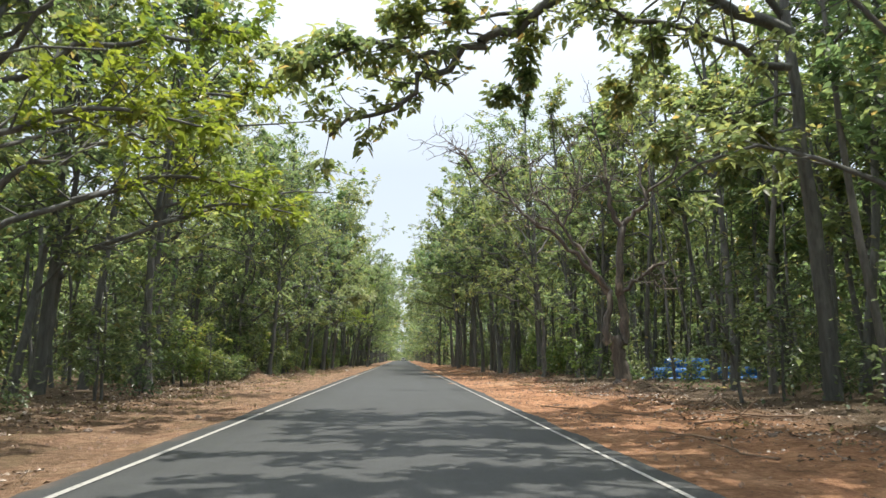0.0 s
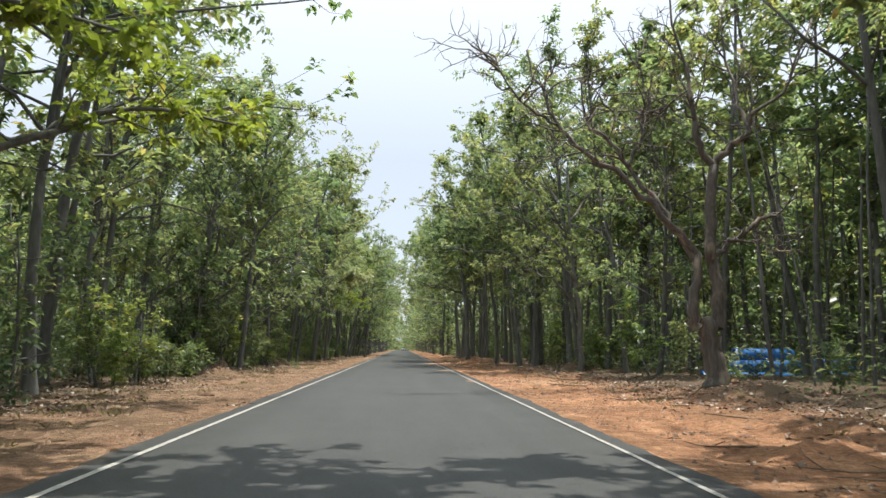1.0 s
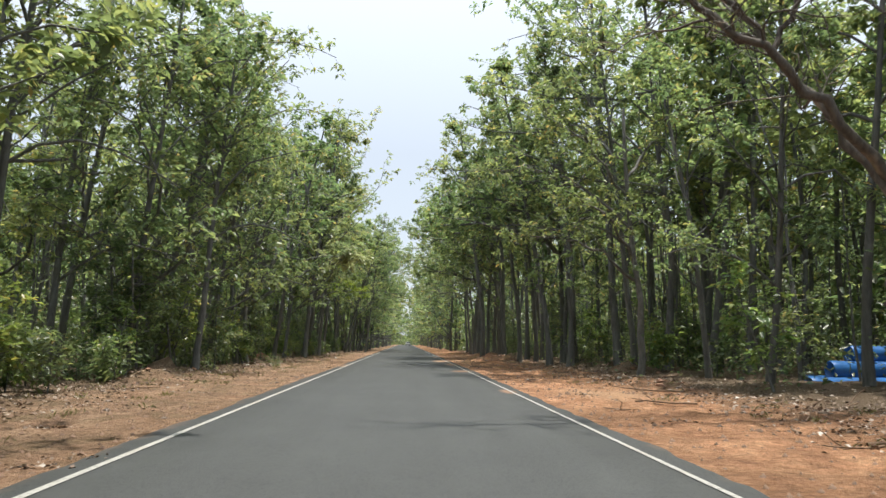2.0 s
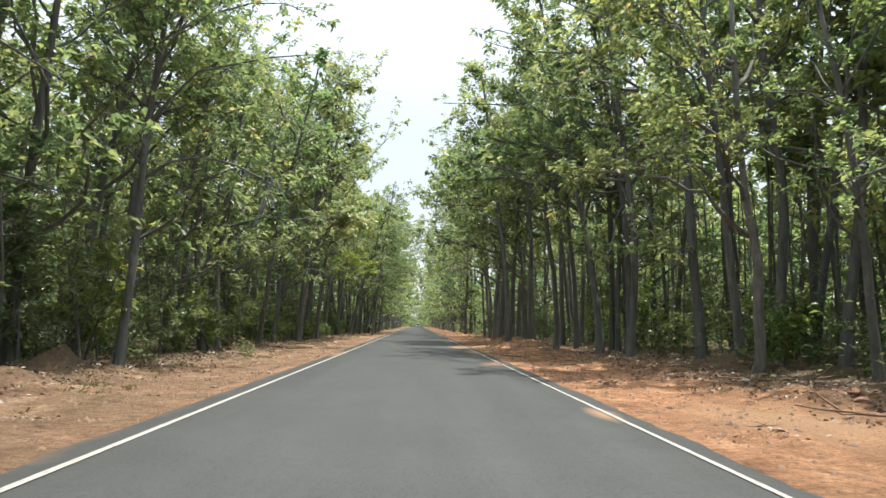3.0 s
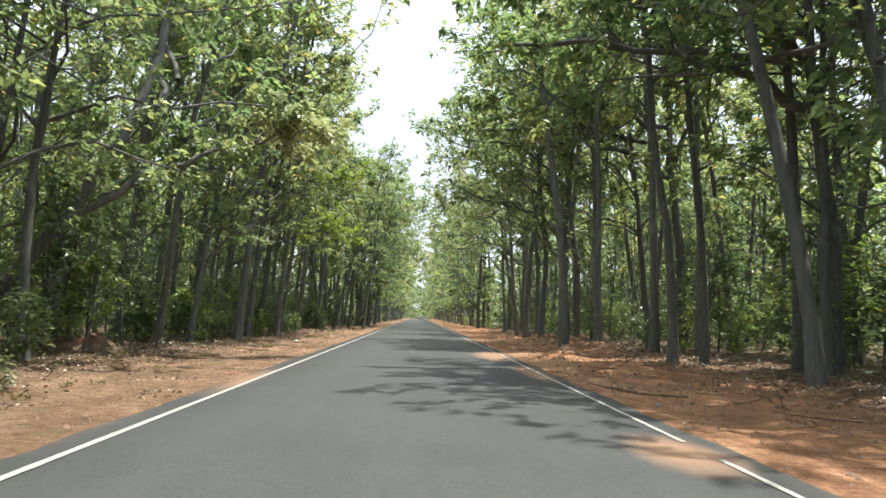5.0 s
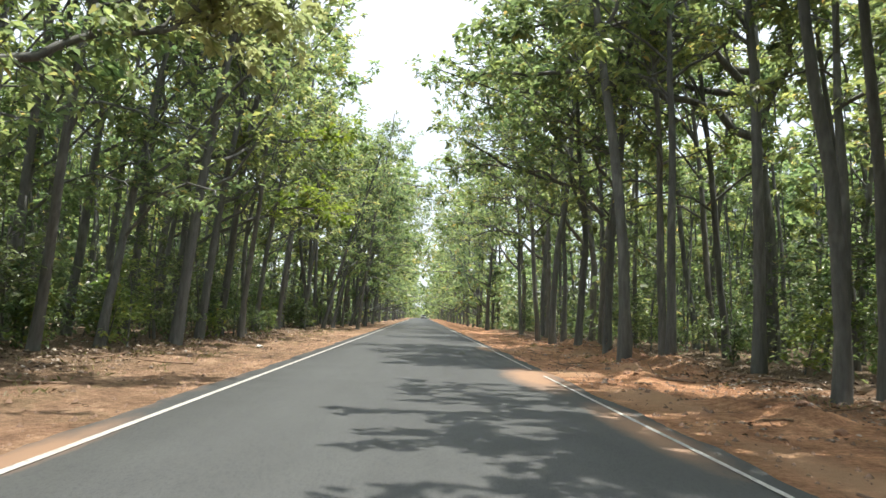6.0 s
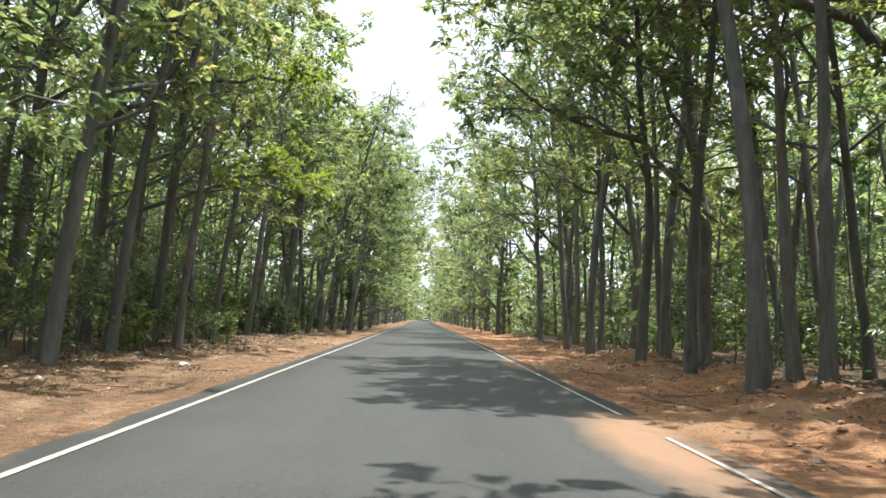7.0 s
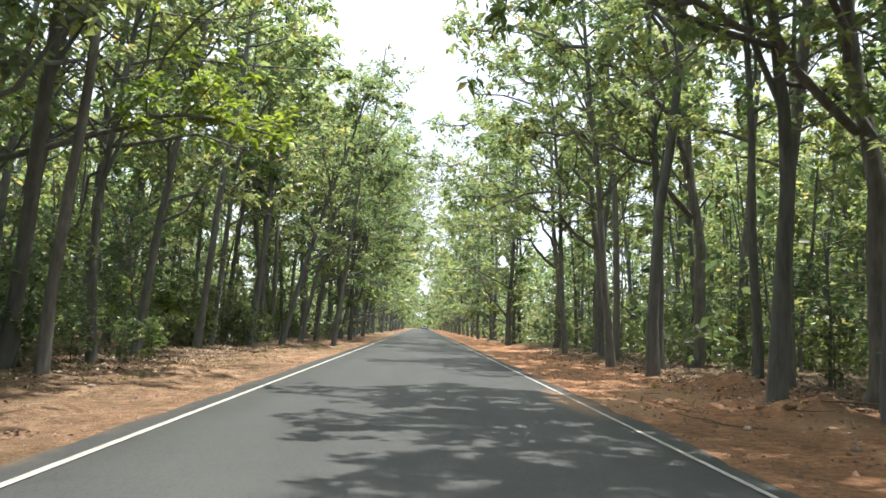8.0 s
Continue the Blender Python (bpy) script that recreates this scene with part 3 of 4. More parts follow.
for k, (x, y) in enumerate(spots[n_edge:]):
    if x > 14.5 and 40 < y < 108 and k % 4 == 0:  # a thinner stand
        continue
    m, parts = put(x, y, 0.1, rng.uniform(0, 6.28), rng.uniform(0.85, 1.15) * (0.98 if 12 < x < 18 and 32 < y < 50 else 1)), MID[int(rng.integers(0, len(MID)))]
    if 15.5 < x < 26 and 8 < y < 36 and k % 3 == 0:
        continue
    thing("sal_tree", m, parts,
          "slender sal tree with a dark trunk inside the forest", "tree", "forest trees")

# deep and distant woods, past counting
def woods(name, sites, n_proto, leaf, spec, label, bias=0.25):
    wood_all, leaf_all = Geo(), Geo()
    protos = []
    for k in range(n_proto):
        h, r0, cb, reach, limbs, twigs, tufts, kk = spec
        w, _, c = grow(300 + k * 7 + len(name), h * (0.85 + 0.1 * k), r0, cb, reach, limbs, twigs, tufts, kk, leaf, bias, 0.02, 5, 0)
        protos.append([(np.concatenate(g.v), np.concatenate(g.q) if g.q else None, np.concatenate(g.t) if g.t else None) for g in (w, c)])
    r = np.random.default_rng(len(name))
    for x, y in sites:
        a = r.normal(0, 0.5) + (math.pi if x > 0 else 0)
        s = r.uniform(0.85, 1.15)
        rot = np.array([[math.cos(a), math.sin(a), 0], [-math.sin(a), math.cos(a), 0], [0, 0, 1]]) * s
        for g, (v, q, t) in zip((wood_all, leaf_all), protos[int(r.integers(0, n_proto))]):
            g.add(v @ rot + [x, y, 0.05], q, t)
    top = new(name)
    tagged(top, label, "forest", kind="stuff")
    for pname, g, m in (("trunks", wood_all, BARK), ("foliage", leaf_all, LEAF)):
        o = new(pname, g.mesh(pname, m))
        o.parent = top
        tagged(o, kind="stuff")


deep = [(side * rng.uniform(25, 58), rng.uniform(-5, 165)) for side in (-1, 1) for _ in range(190)]
woods("deep_forest", [s for k, s in enumerate(deep) if k % 4 or abs(s[0]) < 40], 4, 0.74, (17.5, 0.16, 1.6, 4.2, 9, 4, 2, 5), "dense sal forest of dark trunks and green crowns")
roof = [(side * (33 + 5.4 * i + rng.uniform(-1.8, 1.8)), -8 + 5.2 * j + rng.uniform(-1.8, 1.8)) for side in (-1, 1) for i in range(5) for j in range(36)]
woods("forest_canopy", roof, 4, 0.95, (17.5, 0.13, 4.0, 4.4, 8, 4, 2, 5), "closed canopy of slender sal trees over the forest floor")
far = [(rng.uniform(6.4, 9.0) if side > 0 else -rng.uniform(5.4, 7.8), y + rng.uniform(-1, 1)) for side in (-1, 1) for y in np.arange(128, 330, 4.8)]
woods("far_avenue", far, 4, 0.56, (18.5, 0.2, 1.4, 5.4, 15, 5, 3, 5), "distant roadside trees closing in on the road", 0.5)
beyond = [(side * rng.uniform(13, 34), rng.uniform(135, 340)) for side in (-1, 1) for _ in range(55)]
for side in (-1, 1):
    for _ in range(60):
        yy = rng.uniform(330, 600)
        beyond.append((middle(yy) + side * rng.uniform(6.5, 22), yy))
woods("distant_woods", [s for k, s in enumerate(beyond) if k % 4], 3, 0.9, (18.5, 0.18, 1.4, 5.0, 9, 4, 3, 4), "distant forest behind the roadside trees", 0.4)


g = Geo()  # thin young stems standing close together in the shade
for _ in range(520):
    side = rng.choice([-1, 1])
    x, y, h = side * rng.uniform(12.5, 34), rng.uniform(0, 150), rng.uniform(7, 13)
    path = wander(rng, (x, y, -0.1), (rng.normal(0, 0.05), rng.normal(0, 0.05), 1), h, 6, 0.05, 0.05)
    tube(g, path, rng.uniform(0.04, 0.1) * np.linspace(1, 0.4, 6), 5, cap=False)
tagged(new("young_stems", g.mesh("young_stems", BARK, True)), "thin dark stems of young trees crowding the forest", "stems", kind="stuff")


# undergrowth
def sapling(seed, h, limbs, size, k=7, leaf=None):
    r = np.random.default_rng(seed)
    wood, twigs, crown = Geo(), Geo(), Geo()
    stem = wander(r, (0, 0, -0.1), (r.normal(0, 0.08), r.normal(0, 0.08), 1), h, 6, 0.1, 0.1)
    tube(wood, stem, 0.012 * h * np.linspace(1, 0.35, 6) + 0.006, 5)
    for i in range(limbs):
        p, d = at(stem, 0.25 + 0.74 * i / limbs)
        a = i * 2.4 + r.normal(0, 0.4)
        path = wander(r, p, (math.cos(a), math.sin(a), r.uniform(0.1, 0.8)), h * r.uniform(0.18, 0.34), 4, 0.2)
        tube(twigs, path, 0.006 * h * np.linspace(1, 0.4, 4), 3, cap=False)
        leafy(twigs, crown, path, 0.02, r, 3, 2, k, size, False, 0.35, 0, 0.3)
    return [("stem", wood.mesh("stem", BARK, True), ""), ("brushwood", twigs.mesh("brushwood", BARK, True), "stuff"), ("foliage", crown.mesh("foliage", leaf or LEAF_UNDER), "")]


SAPLINGS = [sapling(41, 1.3, 6, 0.16, 8), sapling(42, 2.2, 7, 0.17, 8), sapling(43, 3.4, 10, 0.2, 9), sapling(44, 4.6, 12, 0.21, 9), sapling(45, 0.7, 5, 0.17, 6),
            sapling(46, 1.6, 6, 0.18, 8, LEAF_YOUNG), sapling(47, 2.8, 9, 0.19, 9, LEAF_YOUNG)]
for _ in range(250):
    side = -1 if rng.random() < 0.66 else 1
    x = side * ((8.2 if side < 0 else 9.6) + abs(rng.normal(0, 2.6)))
    y = rng.uniform(4, 128)
    if any((x - a) ** 2 + (y - b) ** 2 < r * r * 0.3 for a, b, r in KEEP_OUT) or x > 0 and 30 < y < 44 and rng.random() < 0.75:
        continue
    k = int(rng.choice(7, p=[0.2, 0.17, 0.15, 0.12, 0.16, 0.1, 0.1]))
    thing("sapling", put(x, y, height_at(x, y), rng.uniform(0, 6.28), rng.uniform(0.8, 1.25)), SAPLINGS[k],
          "young broad-leaved sapling in the undergrowth" if k < 5 else "bright yellow-green sapling in the undergrowth", "sapling", "undergrowth saplings")

BIG_LEAF = [sapling(48, 1.9, 6, 0.36, 5, LEAF_YOUNG), sapling(49, 1.5, 7, 0.3, 6, LEAF_YOUNG)]
for x, y, k, s in ((-10.6, 79.6, 0, 1.1), (-11.9, 80.6, 0, 0.9), (-13.2, 79.4, 1, 1.1), (-11.6, 94.0, 0, 1.0), (-10.4, 101.5, 1, 1.5), (-9.8, 103.4, 1, 1.3), (-9.0, 60.5, 0, 0.8), (-7.9, 84.0, 0, 0.7), (18.2, 42.6, 1, 0.6), (10.6, 48.4, 1, 1.0)):
    thing("sapling", put(x, y, height_at(x, y), k * 2.0 + y, s), BIG_LEAF[k], "young sapling with large pale green leaves", "sapling", "undergrowth saplings")
r2 = np.random.default_rng(77)
for _ in range(46):
    x, y = r2.uniform(12.2, 17.5), r2.uniform(52, 108)
    thing("sapling", put(x, y, height_at(x, y), r2.uniform(0, 6), r2.uniform(0.8, 1.5)), SAPLINGS[int(r2.choice([5, 5, 6, 1]))], "bright yellow-green sapling in the undergrowth", "sapling", "undergrowth saplings")
for x, y, e, s in ((-12.0, 75.6, 1, 1.05), (-11.2, 82.4, 1, 1.1), (-12.2, 57.5, 3, 1.1), (-12.8, 41.5, 1, 1.1), (-9.4, 104.4, 1, 0.9)):
    thing("sal_tree", put(x, y, 0.08, r2.normal(0, 0.3), s), EDGE[e], SAL + " at the roadside", "tree", "roadside trees")
for k, (x, y) in enumerate(((14.6, 49.4), (13.4, 50.2), (21.4, 39.0), (20.6, 34.0), (15.4, 55.6))):
    thing("sal_tree", put(x, y, 0.1, k * 1.3, 1.2), MID[k % 4], "slender sal tree with a dark trunk inside the forest", "tree", "forest trees")
for k in range(8):
    thing("sal_tree", put(-8.4 - r2.uniform(0, 0.9), 110.5 + 4.3 * k, 0.05, r2.uniform(0, 6), r2.uniform(1.05, 1.2)), MID[k % 4], SAL + " at the roadside", "tree", "roadside trees")

for x, y, e, s, lean in ((-7.2, 109.5, 0, 0.95, 0.14), (-7.0, 114.5, 2, 0.95, 0.16), (-6.8, 119.5, 3, 0.9, 0.14), (-6.6, 125.0, 0, 0.9, 0.16), (-6.4, 131.0, 2, 0.95, 0.14), (-6.4, 138.0, 0, 0.95, 0.12)):
    thing("sal_tree", put(x, y, 0.0, r2.normal(0, 0.25), s, lean), EDGE[e], SAL + " leaning to the road", "tree", "roadside trees")

g = Geo()
for _ in range(900):
    side = rng.choice([-1, 1])
    x, y = side * rng.uniform(9.5, 34), rng.uniform(0, 150)
    m = 34
    p = np.array([x, y, 0.1]) + rng.normal(0, 1, (m, 3)) * [0.7, 0.7, 0] + [0, 0, 1] * np.abs(rng.normal(0.5, 0.7, (m, 1)))
    leaves(g, p, rng.normal(0, 1, (m, 3)) * [1, 1, 0.4], np.array([0, 0, 1.0]) + rng.normal(0, 0.4, (m, 3)), rng.uniform(0.13, 0.28, m), 0.5)
for _ in range(1500):  # leafy young growth in the half shade behind the first trunks
    side = rng.choice([-1, 1])
    x, y = side * rng.uniform(13.5, 32), rng.uniform(0, 150)
    m = 36
    p = np.array([x, y, 0.1]) + rng.normal(0, 1, (m, 3)) * [0.9, 0.9, 0] + [0, 0, 1] * np.abs(rng.normal(2.0, 2.2, (m, 1)))
    leaves(g, p, rng.normal(0, 1, (m, 3)) * [1, 1, 0.5], np.array([0, 0, 1.0]) + rng.normal(0, 0.5, (m, 3)), rng.uniform(0.16, 0.34, m), 0.52)
for _ in range(1400):
    side = rng.choice([-1, 1])
    x, y = side * rng.uniform(24, 62), rng.uniform(-5, 240)
    m = 24
    p = np.array([x, y, 0.1]) + rng.normal(0, 1, (m, 3)) * [1.3, 1.3, 0] + [0, 0, 1] * np.abs(rng.normal(1.8, 2.4, (m, 1)))
    leaves(g, p, rng.normal(0, 1, (m, 3)) * [1, 1, 0.6], np.array([0, 0, 1.0]) + rng.normal(0, 0.6, (m, 3)), rng.uniform(0.5, 1.1, m), 0.6)
for _ in range(900):
    side = rng.choice([-1, 1])
    x, y = side * rng.uniform(44, 78), rng.uniform(-5, 240)
    m = 20
    p = np.array([x, y, 0.1]) + rng.normal(0, 1, (m, 3)) * [1.8, 1.8, 0] + [0, 0, 1] * np.abs(rng.normal(3.5, 3.5, (m, 1)))
    leaves(g, p, rng.normal(0, 1, (m, 3)) * [1, 1, 0.6], np.array([0, 0, 1.0]) + rng.normal(0, 0.6, (m, 3)), rng.uniform(1.0, 1.9, m), 0.6)
for _ in range(750):  # closing the view between the trunks further on
    side = rng.choice([-1, 1])
    x, y = side * rng.uniform(10, 27), rng.uniform(95, 240)
    m = 24
    p = np.array([x, y, 0.1]) + rng.normal(0, 1, (m, 3)) * [1.1, 1.1, 0] + [0, 0, 1] * np.abs(rng.normal(2.0, 2.6, (m, 1)))
    leaves(g, p, rng.normal(0, 1, (m, 3)) * [1, 1, 0.6], np.array([0, 0, 1.0]) + rng.normal(0, 0.6, (m, 3)), rng.uniform(0.35, 0.75, m), 0.55)
for _ in range(420):
    side = rng.choice([-1, 1])
    x, y = side * (8.0 + abs(rng.normal(0, 2.2))), rng.uniform(126, 330)
    m = 24
    p = np.array([x, y, 0.05]) + rng.normal(0, 1, (m, 3)) * [0.9, 0.9, 0] + [0, 0, 1] * np.abs(rng.normal(0.6, 0.8, (m, 1)))
    leaves(g, p, rng.normal(0, 1, (m, 3)) * [1, 1, 0.6], np.array([0, 0, 1.0]) + rng.normal(0, 0.6, (m, 3)), rng.uniform(0.3, 0.6, m), 0.55)
for _ in range(500):
    y = rng.uniform(330, 640)
    x = middle(y) + rng.choice([-1, 1, -1]) * (5.0 + abs(rng.normal(0, 12)))
    m = 22
    p = np.array([x, y, 0.05]) + rng.normal(0, 1, (m, 3)) * [1.6, 1.6, 0] + [0, 0, 1] * np.abs(rng.normal(1.5, 1.8, (m, 1)))
    leaves(g, p, rng.normal(0, 1, (m, 3)) * [1, 1, 0.6], np.array([0, 0, 1.0]) + rng.normal(0, 0.6, (m, 3)), rng.uniform(0.8, 1.5, m), 0.6)
tagged(new("undergrowth", g.mesh("undergrowth", LEAF_UNDER)), "tangled green undergrowth of broad leaves on the forest floor", "undergrowth", kind="stuff")

# dry leaves
g = Geo()
m = 34000
side = rng.choice([-1, 1], m)
x = side * (7.4 + np.abs(rng.normal(0, 2.4, m)) - np.abs(rng.normal(0, 0.9, m)))
y = rng.uniform(2, 120, m)
z = np.array([height_at(a, b) for a, b in zip(x, y)]) + 0.02
az = rng.uniform(0, 6.28, m)
leaves(g, np.stack([x, y, z], 1), np.stack([np.cos(az), np.sin(az), rng.normal(0.1, 0.25, m)], 1), np.array([0, 0, 1.0]) + rng.normal(0, 0.45, (m, 3)), rng.uniform(0.045, 0.13, m), 0.6)
for _ in range(170):  # wisps and small heaps out on the bare soil
    side = 1 if rng.random() < 0.7 else -1
    x, y, m = side * rng.uniform(3.7, 8.0), rng.uniform(6, 110), int(rng.integers(8, 34))
    p = np.array([x, y, 0]) + rng.normal(0, 1, (m, 3)) * [rng.uniform(0.12, 0.4), rng.uniform(0.08, 0.25), 0]
    p[:, 2] = [height_at(u, v) + 0.015 for u, v in p[:, :2]]
    leaves(g, p, rng.normal(0, 1, (m, 3)) * [1, 1, 0.25], np.array([0, 0, 1.0]) + rng.normal(0, 0.45, (m, 3)), rng.uniform(0.04, 0.11, m), 0.5)
tagged(new("leaf_litter", g.mesh("leaf_litter", LITTER)), "curled dry brown leaves fallen along the forest edge", "leaf litter", kind="stuff")


# ---- the bare tree and trees that reach over the road ----
def limb_tree(name, base, limbs, twig_spec, bark, leaf_mat, label, seed, fine=False, bare=False):
    """A tree from given limbs: each (points, start radius, end radius); twigs and leaf tufts grow from all but the first."""
    r = np.random.default_rng(seed)
    crowns, parts = {}, []
    for i, (pts, ra, rb, *own) in enumerate(limbs):
        wood = Geo()
        stem = bool(own) and own[0] == "stem"
        crown = crowns.setdefault(own[0].name if own and not stem else leaf_mat.name, Geo())
        pts = np.asarray(pts, float)
        n = max(4, 3 * len(pts))
        f = np.linspace(0, len(pts) - 1, n)
        path = np.stack([np.interp(f, np.arange(len(pts)), pts[:, c]) for c in range(3)], 1)
        path[1:-1] += r.normal(0, 0.04 if i == 0 or stem else 0.06 if bare else 0.13, (n - 2, 3))
        tube(wood, path, np.linspace(ra, rb, n), 10 if ra > 0.2 else 6, 0.05, r)
        if i and not stem:
            twigs, tufts, k, size, reach = twig_spec
            leafy(wood, crown, path, ra * (0.45 if bare else 1), r, twigs, tufts, k, size, fine, reach, 4, 0.2, bare=bare)
            if not bare:  # the tip ends in leaf tufts
                ends = np.array([at(path, f)[0] for f in (0.8, 0.86, 0.9, 0.94, 0.97, 0.999, 0.999)]) + r.normal(0, 0.16, (7, 3))
                rosettes(crown, ends, np.repeat(unit(path[-1:] - path[-2:-1]), 7, 0), k, size, r, fine=fine)
            for _ in range(twigs if bare else 0):
                p, d = at(path, r.uniform(0.3, 0.999))
                tw = wander(r, p, d + r.normal(0, 0.6, 3), r.uniform(1.2, 2.6), 7, 0.42, 0.06)
                tube(wood, tw, np.linspace(0.035, 0.008, 7), 4, cap=False)
                for _ in range(5):
                    p2, d2 = at(tw, r.uniform(0.3, 0.999))
                    t2 = wander(r, p2, d2 + r.normal(0, 0.6, 3), r.uniform(0.5, 1.2), 5, 0.42, 0.08)
                    tube(wood, t2, np.linspace(0.017, 0.006, 5), 3, cap=False)
        pname = "limb" if i else "trunk"
        parts.append((pname, wood.mesh(pname, bark, True), ""))
    for mname, crown in crowns.items():
        if crown.n:
            parts.append(("crown", crown.mesh("crown", bpy.data.materials[mname]), ""))
    return thing(name, put(*base), parts, label, "tree", "")


limb_tree("bare_tree", (9.75, 31.7, 0.0), [
    ([(0, 0, -0.2), (0, 0, 0.3), (-0.02, 0, 1.1), (-0.1, 0, 1.9), (-0.16, 0, 2.25)], 0.38, 0.24),
    ([(-0.5, -0.05, 1.9), (-0.62, -0.08, 2.5), (-0.5, -0.05, 3.2), (-0.34, 0, 4.2)], 0.19, 0.13, "stem"),
    ([(0.12, 0, 1.9), (0.27, 0, 2.8), (0.2, 0, 3.5), (0.06, 0, 4.2), (0.1, 0, 5.4), (0.33, 0.05, 7.05)], 0.21, 0.15, "stem"),
    ([(-0.34, 0, 4.15), (-1.32, -0.2, 5.15), (-2.43, -0.3, 6.27), (-3.95, -0.3, 7.33), (-4.7, -0.2, 8.2), (-5.2, 0, 9.4), (-5.6, 0.2, 10.8)], 0.12, 0.03),
    ([(-4.7, -0.2, 8.2), (-5.6, -0.5, 8.5), (-6.4, -0.7, 9.4), (-7.0, -0.8, 10.2)], 0.05, 0.015),
    ([(-0.36, 0, 3.9), (-1.04, 0.5, 5.35), (-1.32, 0.7, 6.07), (-2.18, 0.9, 7.2), (-2.77, 1.0, 8.1), (-3.46, 1.2, 8.65), (-3.6, 1.4, 10.6)], 0.12, 0.03),
    ([(-2.18, 0.9, 7.2), (-1.73, 0.8, 8.0), (-1.5, 0.7, 9.45), (-1.7, 0.8, 11.2)], 0.07, 0.02),
    ([(0.33, 0.05, 7.0), (-0.1, 0, 7.6), (-0.29, 0, 8.65), (-0.38, -0.1, 9.6), (-0.9, 0, 12.6)], 0.14, 0.03),
    ([(-0.32, 0, 8.6), (-1.0, -0.2, 8.9), (-1.7, -0.2, 8.65), (-3.3, -0.3, 8.7)], 0.05, 0.015),
    ([(0.33, 0.05, 7.0), (0.75, -0.2, 7.5), (1.24, -0.4, 8.0), (1.43, -0.5, 8.65), (2.5, -0.7, 9.3), (3.3, -0.9, 11.6)], 0.13, 0.03),
    ([(1.24, -0.4, 8.0), (1.3, 0.2, 9.2), (1.2, 0.8, 11.0), (1.3, 1.0, 13.0)], 0.08, 0.02),
    ([(0.12, 0, 4.1), (0.6, -0.15, 4.5), (1.3, -0.4, 5.1), (2.0, -0.6, 5.4)], 0.11, 0.05),
], (11, 1, 1, 0.2, 0.3), BARK_BARE, LEAF, "leafless forked tree with weathered grey-brown bark", 61, bare=True)

limb_tree("sal_tree", (11.9, 19.6, 0.05), [
    ([(0, 0, -0.2), (0, 0, 0.4), (-0.2, 0, 5), (-0.5, -0.2, 9), (-0.8, 0, 15)], 0.3, 0.1),
    ([(-0.5, -0.2, 10.4), (-4.0, -1.2, 11.2), (-7.6, -1.9, 10.6), (-9.2, -2.1, 9.4)], 0.19, 0.12),
    ([(-9.2, -2.1, 9.4), (-10.3, -2.1, 8.6), (-11.5, -2.1, 7.75), (-13.4, -2.1, 6.6)], 0.12, 0.04),
    ([(-10.3, -2.1, 8.7), (-12.4, -2.3, 8.9), (-14.4, -2.3, 8.2)], 0.07, 0.03),
    ([(-8.4, -2.0, 10.0), (-10.6, -1.2, 9.8), (-13.0, -0.6, 9.6), (-15.0, -0.4, 9.0)], 0.055, 0.02),
    ([(-9.4, -2.1, 9.2), (-10.6, -2.6, 9.6), (-12.0, -3.0, 9.4)], 0.04, 0.015),
    ([(-7.8, -1.9, 10.4), (-8.6, -1.6, 9.2), (-9.0, -1.5, 8.0)], 0.035, 0.012),
    ([(-0.5, -0.2, 8.6), (-2.6, 0.4, 8.3), (-4.4, 0.8, 7.2)], 0.045, 0.015),
    ([(-0.4, -0.2, 7.6), (-1.8, -0.6, 7.4), (-3.0, -0.8, 6.2)], 0.045, 0.015),
    ([(-4.0, -1.2, 10.8), (-5.0, -0.6, 9.6), (-5.6, -0.2, 8.2)], 0.04, 0.015),
    ([(-0.5, -0.2, 9.4), (-4.2, -1.6, 9.9), (-7.2, -2.0, 10.3)], 0.12, 0.04),
    ([(-3.0, -1.0, 10.9), (-6.0, -4.0, 11.2), (-9.5, -6.0, 10.8)], 0.12, 0.04),
    ([(-0.5, 0, 7.0), (-2, 1.2, 8.4), (-3.4, 2.0, 9.4)], 0.1, 0.04),
    ([(-0.6, 0, 11), (-3.5, -2.0, 13), (-6.5, -3, 14)], 0.12, 0.04),
    ([(-0.8, 0, 13), (1, 1.0, 15), (2.5, 2, 16)], 0.1, 0.04),
], (15, 4, 9, 0.25, 0.27), BARK, LEAF, "sal tree with a long leafy limb reaching over the road", 62, True)

over = limb_tree("sal_tree", (8.4, 84.0, 0.05), [
    ([(0, 0, -0.2), (0, 0, 0.4), (0.1, 0, 4), (-0.4, 0.2, 8), (-0.6, 0, 15)], 0.25, 0.09),
    ([(-0.2, 0.1, 5.2), (-2.6, -0.6, 7.0), (-4.8, -0.8, 7.7), (-7.1, -0.2, 7.3)], 0.1, 0.02),
    ([(-0.4, 0.2, 8.2), (-3.0, 1.0, 10.8), (-5.4, 1.6, 11.8), (-8.3, 2.0, 11.8)], 0.1, 0.02),
    ([(-0.3, 0.2, 6.6), (-2.4, -2.4, 8.4), (-5.0, -4.6, 9.2)], 0.09, 0.02),
    ([(-0.5, 0.1, 10), (-3.0, -1.5, 12.6), (-5.8, -2.4, 13.8)], 0.09, 0.02),
    ([(-0.5, 0.1, 11), (1.5, 2, 13.5), (3, 3, 15)], 0.1, 0.04),
    ([(-0.6, 0, 12), (-2.6, 2, 14.5), (-4.6, 3.6, 16)], 0.1, 0.03),
], (17, 4, 9, 0.26, 0.3), BARK_GREY, LEAF, "sal tree with leafy limbs reaching over the road", 63)
